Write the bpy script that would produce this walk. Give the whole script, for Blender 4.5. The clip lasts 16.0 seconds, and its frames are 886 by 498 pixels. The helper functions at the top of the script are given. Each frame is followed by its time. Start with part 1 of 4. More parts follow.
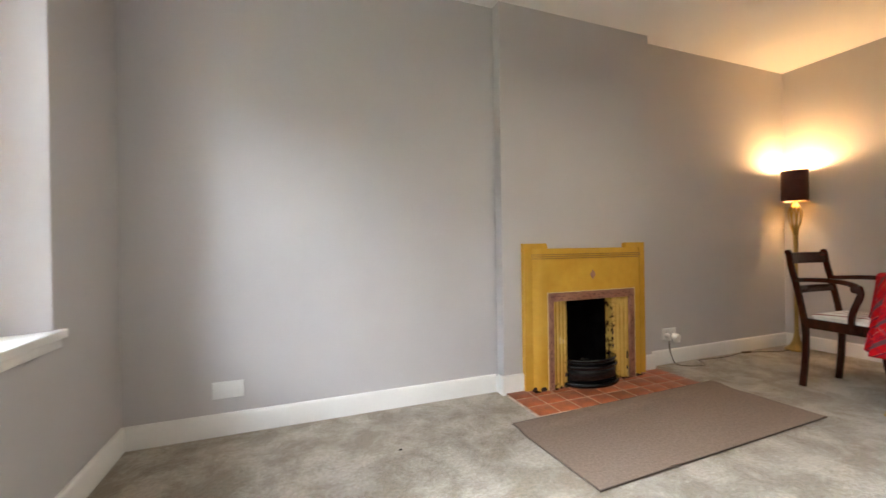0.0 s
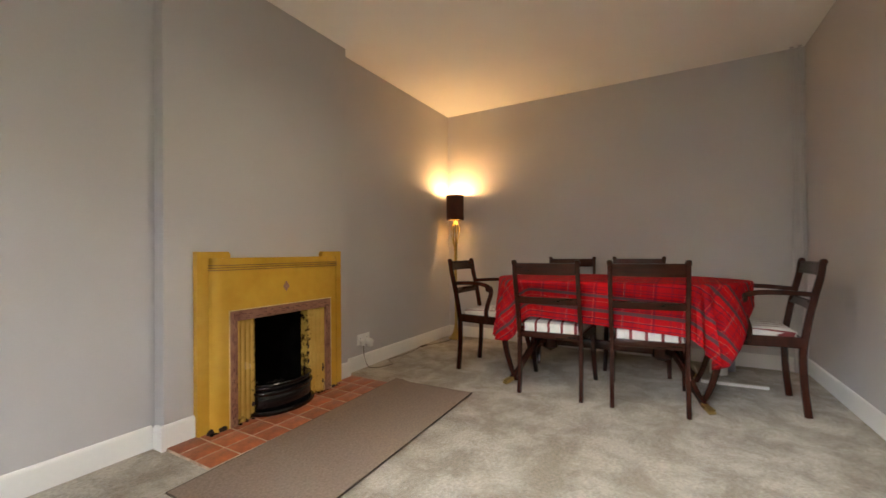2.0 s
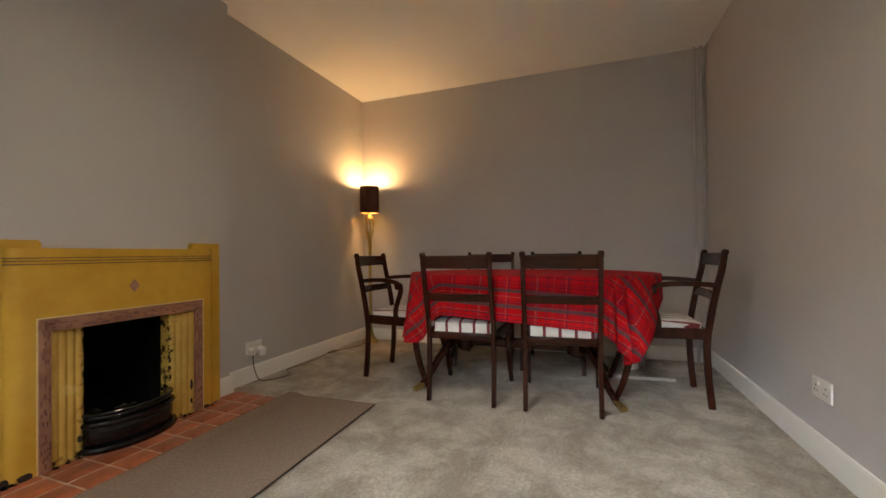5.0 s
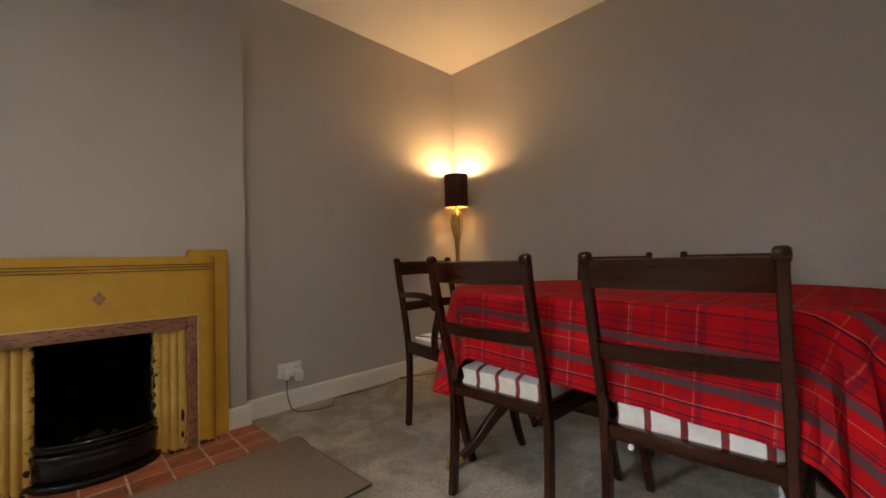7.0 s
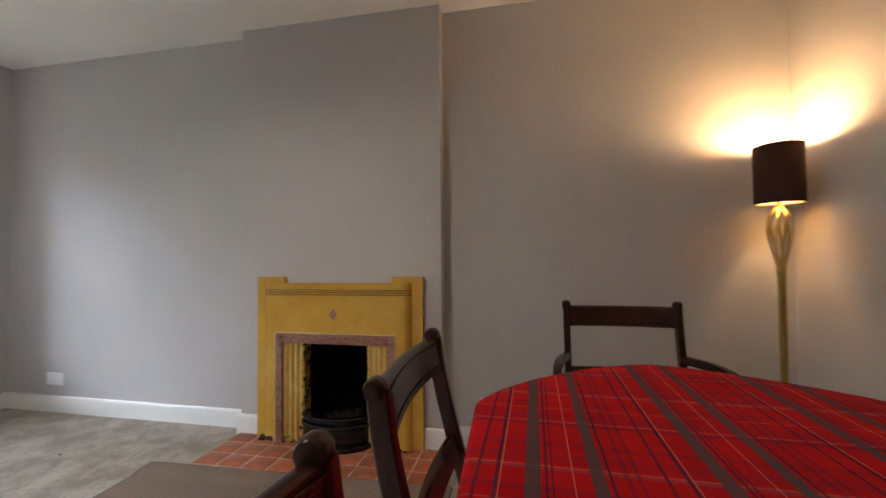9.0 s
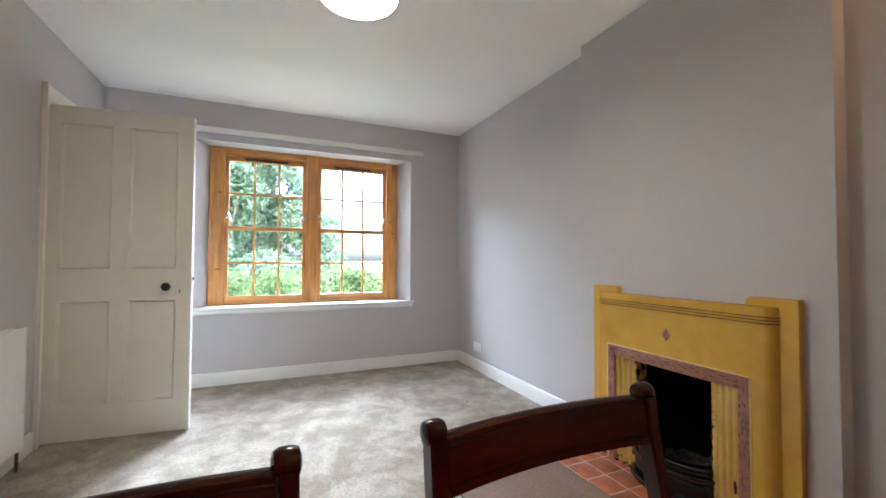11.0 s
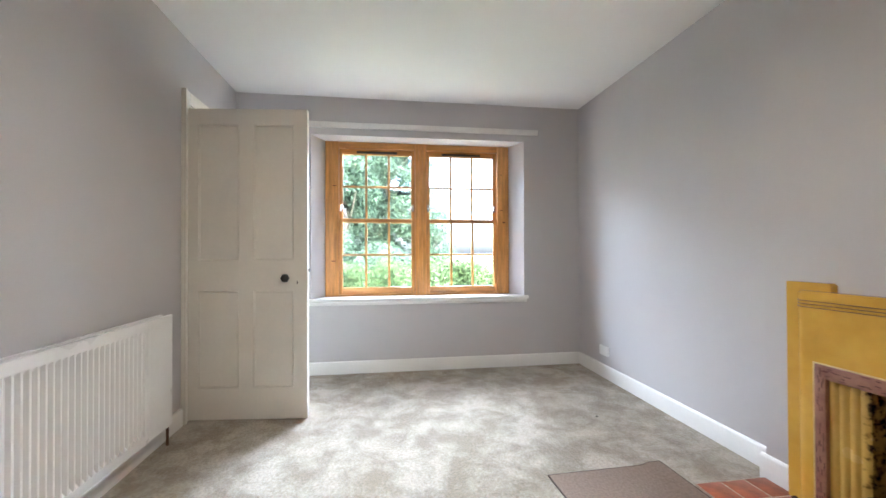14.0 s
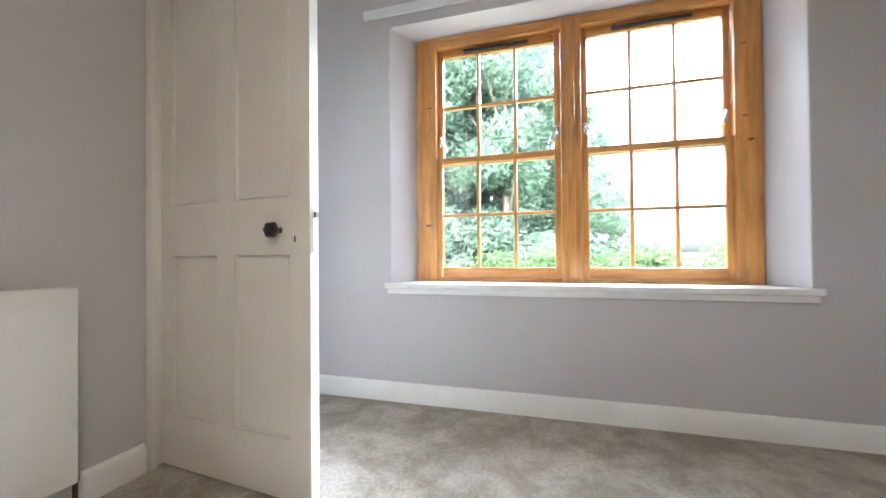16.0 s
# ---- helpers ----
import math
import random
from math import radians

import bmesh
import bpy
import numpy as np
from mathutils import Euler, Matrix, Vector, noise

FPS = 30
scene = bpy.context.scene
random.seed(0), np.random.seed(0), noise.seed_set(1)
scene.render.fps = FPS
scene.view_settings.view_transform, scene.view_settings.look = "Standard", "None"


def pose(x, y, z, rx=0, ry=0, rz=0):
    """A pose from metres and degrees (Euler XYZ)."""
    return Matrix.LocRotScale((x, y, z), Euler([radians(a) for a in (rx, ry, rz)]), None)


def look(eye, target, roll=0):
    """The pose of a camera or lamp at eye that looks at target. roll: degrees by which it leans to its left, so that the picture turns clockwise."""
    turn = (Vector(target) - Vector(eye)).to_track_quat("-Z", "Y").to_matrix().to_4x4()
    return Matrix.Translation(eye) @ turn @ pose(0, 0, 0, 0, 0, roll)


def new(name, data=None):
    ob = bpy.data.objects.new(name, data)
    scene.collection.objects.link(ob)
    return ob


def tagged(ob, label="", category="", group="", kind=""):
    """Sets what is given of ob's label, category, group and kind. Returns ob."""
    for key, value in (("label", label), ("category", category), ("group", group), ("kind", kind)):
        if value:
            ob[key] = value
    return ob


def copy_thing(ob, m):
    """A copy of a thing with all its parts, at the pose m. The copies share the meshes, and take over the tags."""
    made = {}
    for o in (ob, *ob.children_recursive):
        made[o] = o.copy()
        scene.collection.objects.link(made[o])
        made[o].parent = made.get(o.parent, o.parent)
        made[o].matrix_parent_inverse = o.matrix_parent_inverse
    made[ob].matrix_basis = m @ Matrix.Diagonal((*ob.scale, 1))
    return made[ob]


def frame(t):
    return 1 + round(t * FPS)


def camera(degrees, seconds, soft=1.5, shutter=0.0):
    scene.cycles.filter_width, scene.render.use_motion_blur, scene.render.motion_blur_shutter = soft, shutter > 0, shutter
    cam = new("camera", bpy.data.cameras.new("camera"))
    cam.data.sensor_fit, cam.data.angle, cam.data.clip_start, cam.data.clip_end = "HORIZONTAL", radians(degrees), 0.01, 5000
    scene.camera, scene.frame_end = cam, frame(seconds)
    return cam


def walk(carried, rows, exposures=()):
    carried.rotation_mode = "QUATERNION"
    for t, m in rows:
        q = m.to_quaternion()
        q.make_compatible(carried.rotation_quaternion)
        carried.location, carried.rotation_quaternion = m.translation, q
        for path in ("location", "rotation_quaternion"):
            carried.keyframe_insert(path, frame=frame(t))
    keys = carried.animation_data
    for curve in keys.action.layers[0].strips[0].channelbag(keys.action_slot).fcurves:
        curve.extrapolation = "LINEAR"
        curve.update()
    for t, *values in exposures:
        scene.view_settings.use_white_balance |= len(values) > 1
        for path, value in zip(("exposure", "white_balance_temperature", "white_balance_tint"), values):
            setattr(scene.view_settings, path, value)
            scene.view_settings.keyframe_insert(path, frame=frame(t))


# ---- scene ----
cam = camera(96.1, 16.0, shutter=0.25)
PATH = [
    (0, (0.662, 0.013, 0.945), (1.378, 1.88, 0.941), -0.9),
    (0.5, (0.781, 0.12, 0.956), (1.824, 1.826, 0.963), -0.7),
    (1, (0.855, 0.127, 0.96), (2.22, 1.59, 0.971), -0.6),
    (1.5, (0.887, 0.123, 0.95), (2.48, 1.331, 0.967), -0.5),
    (2, (0.917, 0.106, 0.953), (2.653, 1.098, 0.969), -0.5),
    (2.5, (0.928, 0.095, 0.952), (2.741, 0.938, 0.969), -0.5),
    (3, (0.922, 0.086, 0.962), (2.781, 0.824, 0.974), -0.4),
    (3.5, (0.927, 0.07, 0.945), (2.808, 0.751, 0.966), -0.6),
    (4, (0.958, 0.076, 0.933), (2.843, 0.742, 0.953), -0.6),
    (6.3, (1.969, 0.071, 0.853), (3.727, 1.024, 0.883), -1.0),
    (6.5, (2.088, 0.018, 0.855), (3.769, 1.102, 0.898), -1.4),
    (7, (2.436, -0.072, 0.888), (3.838, 1.353, 0.938), -1.4),
    (7.5, (2.777, -0.137, 0.99), (3.833, 1.56, 1.042), -1.1),
    (8, (3.148, -0.2, 1.057), (3.771, 1.7, 1.112), -1.1),
    (8.5, (3.446, -0.119, 1.054), (3.656, 1.869, 1.107), -0.7),
    (9, (3.649, 0.067, 1.063), (3.255, 2.027, 1.115), -0.5),
    (9.5, (3.799, 0.259, 1.065), (2.931, 2.06, 1.118), -0.5),
    (10, (3.912, 0.392, 1.07), (2.537, 1.844, 1.128), -0.2),
    (12.5, (3.951, 0.403, 1.166), (2.003, 0.856, 1.207), 0.1),
    (13, (3.926, 0.404, 1.155), (1.97, 0.821, 1.189), 0.0),
    (13.5, (3.84, 0.404, 1.129), (1.879, 0.798, 1.155), -0.0),
    (14, (3.619, 0.439, 1.098), (1.639, 0.724, 1.116), -0.2),
    (14.5, (3.325, 0.484, 1.056), (1.333, 0.662, 1.075), -0.4),
    (15, (2.934, 0.565, 1.001), (0.934, 0.577, 1.023), -0.6),
    (15.5, (2.504, 0.631, 0.887), (0.514, 0.427, 0.921), -0.7),
    (16, (2.028, 0.736, 0.85), (0.114, 0.155, 0.872), -0.5),
]
EXPOSURES = [(0, 5.0, 6100, 10), (2, 4.67, 6550, 10), (3.5, 4.45, 6650, 10), (6.5, 4.2, 6550, 10), (8, 4.28, 6250, 10), (9, 4.58, 5700, 10), (10, 4.9, 5500, 10), (12.5, 5.02, 5450, 10), (14.5, 5.13, 5500, 10), (16, 5.12, 5500, 10)]
walk(cam, [(t, look(eye, target, roll)) for t, eye, target, roll in PATH], EXPOSURES)


# ---- world and light ----
world = bpy.data.worlds.new("World")
scene.world = world
world.use_nodes = True
wn, wl = world.node_tree.nodes, world.node_tree.links
wn.clear()
w_out, w_bg, w_sky = wn.new("ShaderNodeOutputWorld"), wn.new("ShaderNodeBackground"), wn.new("ShaderNodeTexSky")
w_sky.sky_type, w_sky.sun_disc = "NISHITA", False
w_sky.sun_elevation, w_sky.sun_rotation = radians(48), radians(90)
w_sky.dust_density, w_sky.air_density = 5.0, 1.0
w_bg.inputs["Strength"].default_value = 0.10
wl.new(w_sky.outputs[0], w_bg.inputs[0])
wl.new(w_bg.outputs[0], w_out.inputs[0])

sun = new("sun", bpy.data.lights.new("sun", "SUN"))
sun.data.energy, sun.data.angle, sun.data.color = 2.2, radians(70), (1.0, 0.98, 0.95)
sun.matrix_world = look((8, 2.0, 9), (0, 0.7, 1.0))

# area lamp added in place of the bright garden sky, high outside the window
skylight = new("sky_light", bpy.data.lights.new("sky_light", "AREA"))
skylight.data.shape, skylight.data.size, skylight.data.size_y = "RECTANGLE", 4.0, 3.2
skylight.data.energy, skylight.data.color = 165, (0.90, 0.95, 1.0)
skylight.matrix_world = look((-7.0, 3.0, 5.8), (2.2, 0.4, 0.2))

# area lamp added out of sight, aslant to the window, to brighten the north wall
side_fill = new("side_fill_lamp", bpy.data.lights.new("side_fill_lamp", "AREA"))
side_fill.data.shape, side_fill.data.size, side_fill.data.size_y = "RECTANGLE", 3.4, 3.8
side_fill.data.energy, side_fill.data.color = 50, (0.92, 0.96, 1.0)
side_fill.matrix_world = look((-5.0, -3.9, 5.6), (0.6, 1.3, 1.0))

LAMP = (4.815, 2.175)
bulb = new("lamp_bulb_light", bpy.data.lights.new("lamp_bulb_light", "POINT"))
bulb.data.energy, bulb.data.color, bulb.data.shadow_soft_size = 0.95, (1.0, 0.57, 0.23), 0.03
bulb.location = (*LAMP, 1.555)

# ---- materials ----
def mat(name, color, rough=0.6, metal=0.0, vary=0.12, scale=6.0, fine=80.0, bump=0.1, stretch=(1, 1, 1), dark=None, depth=0.002, spec=0.5):
    """A painted or plain surface: colour varied at two scales, with a fine relief."""
    m = bpy.data.materials.new(name)
    m.use_nodes = True
    n, l = m.node_tree.nodes, m.node_tree.links
    p = n["Principled BSDF"]
    p.inputs["Metallic"].default_value = metal
    p.inputs["Specular IOR Level"].default_value = spec
    co, mp = n.new("ShaderNodeTexCoord"), n.new("ShaderNodeMapping")
    mp.inputs["Scale"].default_value = stretch
    l.new(co.outputs["Object"], mp.inputs["Vector"])
    big, small = n.new("ShaderNodeTexNoise"), n.new("ShaderNodeTexNoise")
    big.inputs["Scale"].default_value, small.inputs["Scale"].default_value = scale, fine
    big.inputs["Detail"].default_value, small.inputs["Detail"].default_value = 4, 3
    l.new(mp.outputs[0], big.inputs["Vector"])
    l.new(mp.outputs[0], small.inputs["Vector"])
    mix, add, mul = n.new("ShaderNodeMix"), n.new("ShaderNodeMath"), n.new("ShaderNodeMath")
    mix.data_type = "RGBA"
    d = dark or tuple(c * (1 - 2 * vary) for c in color)
    b = color if dark else tuple(min(1, c * (1 + vary)) for c in color)
    mix.inputs[6].default_value, mix.inputs[7].default_value = (*d, 1), (*b, 1)
    mul.operation = "MULTIPLY"
    mul.inputs[1].default_value = 0.35
    l.new(small.outputs["Fac"], mul.inputs[0])
    l.new(big.outputs["Fac"], add.inputs[0])
    l.new(mul.outputs[0], add.inputs[1])
    ramp = n.new("ShaderNodeMapRange")
    ramp.inputs["From Min"].default_value, ramp.inputs["From Max"].default_value = 0.45, 0.9
    l.new(add.outputs[0], ramp.inputs["Value"])
    l.new(ramp.outputs[0], mix.inputs[0])
    l.new(mix.outputs[2], p.inputs["Base Color"])
    rr = n.new("ShaderNodeMapRange")
    rr.inputs["To Min"].default_value, rr.inputs["To Max"].default_value = max(0.03, rough - 0.08), min(1, rough + 0.08)
    l.new(big.outputs["Fac"], rr.inputs["Value"])
    l.new(rr.outputs[0], p.inputs["Roughness"])
    bp = n.new("ShaderNodeBump")
    bp.inputs["Strength"].default_value, bp.inputs["Distance"].default_value = bump, depth
    l.new(small.outputs["Fac"], bp.inputs["Height"])
    l.new(bp.outputs[0], p.inputs["Normal"])
    return m


def tree_nodes(m):
    return m.node_tree.nodes, m.node_tree.links, m.node_tree.nodes["Principled BSDF"]


WALL = mat("wall_paint", (0.53, 0.507, 0.503), 0.75, vary=0.025, scale=1.3, fine=160, bump=0.12)
CEIL = mat("ceiling_paint", (0.88, 0.87, 0.85), 0.85, vary=0.02, scale=1.0, fine=120, bump=0.12)
WHITE = mat("white_gloss_paint", (0.80, 0.785, 0.75), 0.35, vary=0.03, scale=3, fine=60, bump=0.05)
DOORP = mat("cream_door_paint", (0.77, 0.735, 0.66), 0.4, vary=0.03, scale=3, fine=50, bump=0.08)
RADP = mat("radiator_enamel", (0.80, 0.79, 0.77), 0.3, vary=0.02, scale=3, fine=60, bump=0.02)
PLASTIC = mat("white_plastic", (0.78, 0.77, 0.74), 0.35, vary=0.02, bump=0.0)
PINE = mat("varnished_pine", (0.62, 0.29, 0.075), 0.35, vary=0.18, scale=5, fine=40, bump=0.08, stretch=(8, 8, 0.7))
PINE_H = mat("varnished_pine_rail", (0.60, 0.28, 0.075), 0.35, vary=0.18, scale=5, fine=40, bump=0.08, stretch=(8, 0.7, 8))
KNOT = mat("pine_knot", (0.20, 0.07, 0.02), 0.4, vary=0.2)
MAHOG = mat("dark_mahogany", (0.038, 0.0088, 0.0045), 0.20, spec=0.40, vary=0.2, scale=5, fine=60, bump=0.06, stretch=(6, 1, 1.2))
MAHOG_H = mat("dark_mahogany_rail", (0.040, 0.0096, 0.0048), 0.19, spec=0.40, vary=0.22, scale=5, fine=60, bump=0.06, stretch=(6, 0.8, 6))
BRASS = mat("aged_brass", (0.47, 0.34, 0.115), 0.30, 1.0, vary=0.07, scale=9, bump=0.03)
CHROME = mat("worn_chrome", (0.72, 0.71, 0.69), 0.2, 1.0, vary=0.1)
COPPER = mat("dull_copper_pipe", (0.20, 0.11, 0.07), 0.45, 0.7, vary=0.2)
BLACKM = mat("black_iron", (0.006, 0.006, 0.007), 0.16, 0.0, vary=0.3, scale=9, bump=0.15)
SOOT = mat("soot", (0.005, 0.0045, 0.004), 0.95, vary=0.5, scale=9, fine=50, bump=0.6, depth=0.01, spec=0.1)
ASH = mat("dusty_clinker", (0.035, 0.028, 0.018), 0.95, vary=0.5, scale=20, bump=0.6, depth=0.01)
KNOBM = mat("black_knob", (0.012, 0.010, 0.009), 0.3, vary=0.2)
YELLOW = mat("yellow_glazed_tile", (0.64, 0.39, 0.055), 0.17, vary=0.12, scale=3, fine=22, bump=0.12, dark=(0.52, 0.285, 0.032))
# the same glaze on the cheeks, with soot eaten into the edge of the opening
SOOTY = mat("sooty_yellow_tile", (0.62, 0.42, 0.10), 0.25, vary=0.12, scale=4, fine=25, bump=0.15, dark=(0.48, 0.29, 0.06))
n, l, p = tree_nodes(SOOTY)
co, sx = [x for x in n if x.type == "TEX_COORD"][0], n.new("ShaderNodeSeparateXYZ")
ab, edge, blot, low, reach, sm = n.new("ShaderNodeMath"), n.new("ShaderNodeMapRange"), n.new("ShaderNodeTexNoise"), n.new("ShaderNodeMapRange"), n.new("ShaderNodeMath"), n.new("ShaderNodeMix")
ab.operation, reach.operation, sm.data_type = "ABSOLUTE", "MAXIMUM", "RGBA"
blot.inputs["Scale"].default_value, blot.inputs["Detail"].default_value = 38, 5
edge.inputs["From Min"].default_value, edge.inputs["From Max"].default_value = 0.192, 0.236
edge.inputs["To Min"].default_value, edge.inputs["To Max"].default_value = 0.10, -0.16
low.inputs["From Min"].default_value, low.inputs["From Max"].default_value = 0.0, 0.09
low.inputs["To Min"].default_value, low.inputs["To Max"].default_value = 0.14, -0.16
l.new(co.outputs["Object"], sx.inputs[0])
l.new(co.outputs["Object"], blot.inputs["Vector"])
l.new(sx.outputs[0], ab.inputs[0])
l.new(ab.outputs[0], edge.inputs["Value"])
l.new(sx.outputs[2], low.inputs["Value"])
l.new(edge.outputs[0], reach.inputs[0])
l.new(low.outputs[0], reach.inputs[1])
near, soft = n.new("ShaderNodeMath"), n.new("ShaderNodeMapRange")
l.new(blot.outputs["Fac"], near.inputs[0])
l.new(reach.outputs[0], near.inputs[1])
soft.inputs["From Min"].default_value, soft.inputs["From Max"].default_value = 0.53, 0.70
l.new(near.outputs[0], soft.inputs["Value"])
l.new(soft.outputs[0], sm.inputs[0])
l.new([x for x in n if x.type == "MIX"][0].outputs[2], sm.inputs[6])
sm.inputs[7].default_value = (0.035, 0.018, 0.008, 1)
l.new(sm.outputs[2], p.inputs["Base Color"])
CHIP = mat("chipped_glaze", (0.030, 0.014, 0.009), 0.9, vary=0.4, scale=40, bump=0.5)
EDGEP = mat("worn_pale_glaze_edge", (0.70, 0.52, 0.22), 0.3, vary=0.1, scale=20)
GROOVE = mat("groove_brown", (0.20, 0.105, 0.020), 0.6, vary=0.2)
PINK = mat("mottled_pink_tile", (0.36, 0.18, 0.11), 0.5, vary=0.3, scale=14, fine=70, bump=0.35, dark=(0.22, 0.09, 0.06), stretch=(1, 1, 1))
PINK2 = mat("pink_fleck", (0.13, 0.045, 0.03), 0.6, vary=0.3)
QUARRY = mat("red_quarry_tile", (0.40, 0.115, 0.045), 0.5, vary=0.22, scale=9, fine=70, bump=0.2)
GROUT = mat("pale_grout", (0.55, 0.43, 0.33), 0.9, vary=0.2, scale=20)
SHADE = mat("dark_maroon_shade", (0.055, 0.013, 0.008), 0.8, vary=0.15, scale=20, fine=300, bump=0.3)
SHADE_IN = mat("gold_shade_lining", (0.66, 0.56, 0.36), 0.4, vary=0.05)
CABLE = mat("brown_flex", (0.10, 0.06, 0.025), 0.45, vary=0.1)
RUG_M = mat("taupe_rug", (0.27, 0.205, 0.16), 0.95, vary=0.11, scale=90, fine=380, bump=0.8, depth=0.004, spec=0.1)
RUG_E = mat("rug_binding", (0.09, 0.065, 0.048), 0.9, vary=0.15)
VENT = mat("brown_vent", (0.05, 0.025, 0.012), 0.5, vary=0.2)
DARKR = mat("shade_red", (0.10, 0.018, 0.012), 0.7, vary=0.1)
EXT = mat("harled_render", (0.45, 0.43, 0.40), 0.95, vary=0.1, scale=4, fine=60, bump=0.6, depth=0.01)
STONEB = mat("white_plinth", (0.72, 0.70, 0.66), 0.5, vary=0.04)
BLACKP = mat("black_plastic", (0.02, 0.02, 0.02), 0.4, vary=0.1)

# carpet: pale cut pile with brushed patches
CARPET = mat("cream_carpet", (0.475, 0.425, 0.35), 1.0, vary=0.15, scale=70, fine=260, bump=0.9, depth=0.008, spec=0.05)
n, l, p = tree_nodes(CARPET)
cmix = [x for x in n if x.type == "MIX"][0]
patch, c_map = n.new("ShaderNodeTexNoise"), n.new("ShaderNodeMapRange")
patch.inputs["Scale"].default_value = 4.2
patch.inputs["Detail"].default_value, patch.inputs["Roughness"].default_value, patch.inputs["Distortion"].default_value = 9, 0.68, 0.3
co = [x for x in n if x.type == "TEX_COORD"][0]
l.new(co.outputs["Object"], patch.inputs["Vector"])
c_map.inputs["From Min"].default_value, c_map.inputs["From Max"].default_value = 0.42, 0.60
l.new(patch.outputs["Fac"], c_map.inputs["Value"])
c2 = n.new("ShaderNodeMix")
c2.data_type, c2.blend_type = "RGBA", "MULTIPLY"
c2.inputs[0].default_value = 1.0
c3 = n.new("ShaderNodeMix")
c3.data_type = "RGBA"
c3.inputs[6].default_value, c3.inputs[7].default_value = (0.64, 0.595, 0.52, 1), (1.06, 1.05, 1.03, 1)
l.new(c_map.outputs[0], c3.inputs[0])
l.new(cmix.outputs[2], c2.inputs[6])
l.new(c3.outputs[2], c2.inputs[7])
l.new(c2.outputs[2], p.inputs["Base Color"])
p.inputs["Sheen Weight"].default_value, p.inputs["Sheen Roughness"].default_value = 0.25, 0.5

# tartan: stripes along both ways of the cloth, in metres of its own plane
TARTAN = mat("red_tartan_wool", (0.5, 0.01, 0.01), 0.95, vary=0.1, scale=10, fine=500, bump=0.3, spec=0.1)
n, l, p = tree_nodes(TARTAN)
base = [x for x in n if x.type == "MIX"][0]
base.inputs[6].default_value, base.inputs[7].default_value = (0.40, 0.004, 0.008, 1), (0.54, 0.008, 0.012, 1)
uvn, sep = n.new("ShaderNodeUVMap"), n.new("ShaderNodeSeparateXYZ")
uvn.uv_map = "UVMap"
l.new(uvn.outputs[0], sep.inputs[0])


def stripes(channel, period, bands, last):
    """Mixes hard-edged bands (start, end, colour, strength) across one way of the cloth over the colour so far."""
    fr = n.new("ShaderNodeMath")
    fr.operation, fr.inputs[1].default_value = "DIVIDE", period
    l.new(sep.outputs[channel], fr.inputs[0])
    fc = n.new("ShaderNodeMath")
    fc.operation = "FRACT"
    l.new(fr.outputs[0], fc.inputs[0])
    for a, b, color, strength in bands:
        lo, hi, both, mx = n.new("ShaderNodeMath"), n.new("ShaderNodeMath"), n.new("ShaderNodeMath"), n.new("ShaderNodeMix")
        lo.operation, hi.operation, both.operation = "GREATER_THAN", "LESS_THAN", "MULTIPLY"
        lo.inputs[1].default_value, hi.inputs[1].default_value = a, b
        l.new(fc.outputs[0], lo.inputs[0])
        l.new(fc.outputs[0], hi.inputs[0])
        l.new(lo.outputs[0], both.inputs[0])
        l.new(hi.outputs[0], both.inputs[1])
        st = n.new("ShaderNodeMath")
        st.operation, st.inputs[1].default_value = "MULTIPLY", strength
        l.new(both.outputs[0], st.inputs[0])
        mx.data_type = "RGBA"
        mx.inputs[7].default_value = (*color, 1)
        l.new(st.outputs[0], mx.inputs[0])
        l.new(last, mx.inputs[6])
        last = mx.outputs[2]
    return last


NAVY, GREEN, CREAM, SLATE = (0.016, 0.016, 0.040), (0.062, 0.065, 0.070), (0.66, 0.52, 0.33), (0.085, 0.09, 0.12)
out = stripes(1, 0.33, [(0.10, 0.14, NAVY, 0.42), (0.17, 0.27, NAVY, 0.20), (0.155, 0.160, CREAM, 0.28), (0.36, 0.365, CREAM, 0.2), (0.44, 0.48, NAVY, 0.26), (0.615, 0.635, SLATE, 0.4), (0.642, 0.648, CREAM, 0.30), (0.68, 0.77, NAVY, 0.20), (0.84, 0.88, NAVY, 0.26)], base.outputs[2])
weft = [(0.013, 0.035, GREEN, 0.85), (0.041, 0.045, NAVY, 0.75), (0.050, 0.053, NAVY, 0.65), (0.079, 0.0805, CREAM, 0.35), (0.104, 0.123, GREEN, 0.85), (0.129, 0.133, NAVY, 0.8), (0.150, 0.157, NAVY, 0.4), (0.166, 0.172, NAVY, 0.4), (0.203, 0.208, NAVY, 0.7), (0.231, 0.236, NAVY, 0.85), (0.238, 0.2395, CREAM, 0.35)]
out = stripes(0, 0.26, [(a / 0.26, z / 0.26, c, k) for a, z, c, k in weft], out)
l.new(out, p.inputs["Base Color"])

# striped seat damask
SEAT = mat("striped_seat_damask", (0.76, 0.75, 0.71), 0.85, vary=0.05, scale=30, fine=200, bump=0.3)
n, l, p = tree_nodes(SEAT)
sep = n.new("ShaderNodeSeparateXYZ")
l.new([x for x in n if x.type == "TEX_COORD"][0].outputs["Object"], sep.inputs[0])
out = stripes(1, 0.086, [(0.0, 0.20, (0.19, 0.025, 0.025), 1.0)], [x for x in n if x.type == "MIX"][0].outputs[2])
l.new(out, p.inputs["Base Color"])

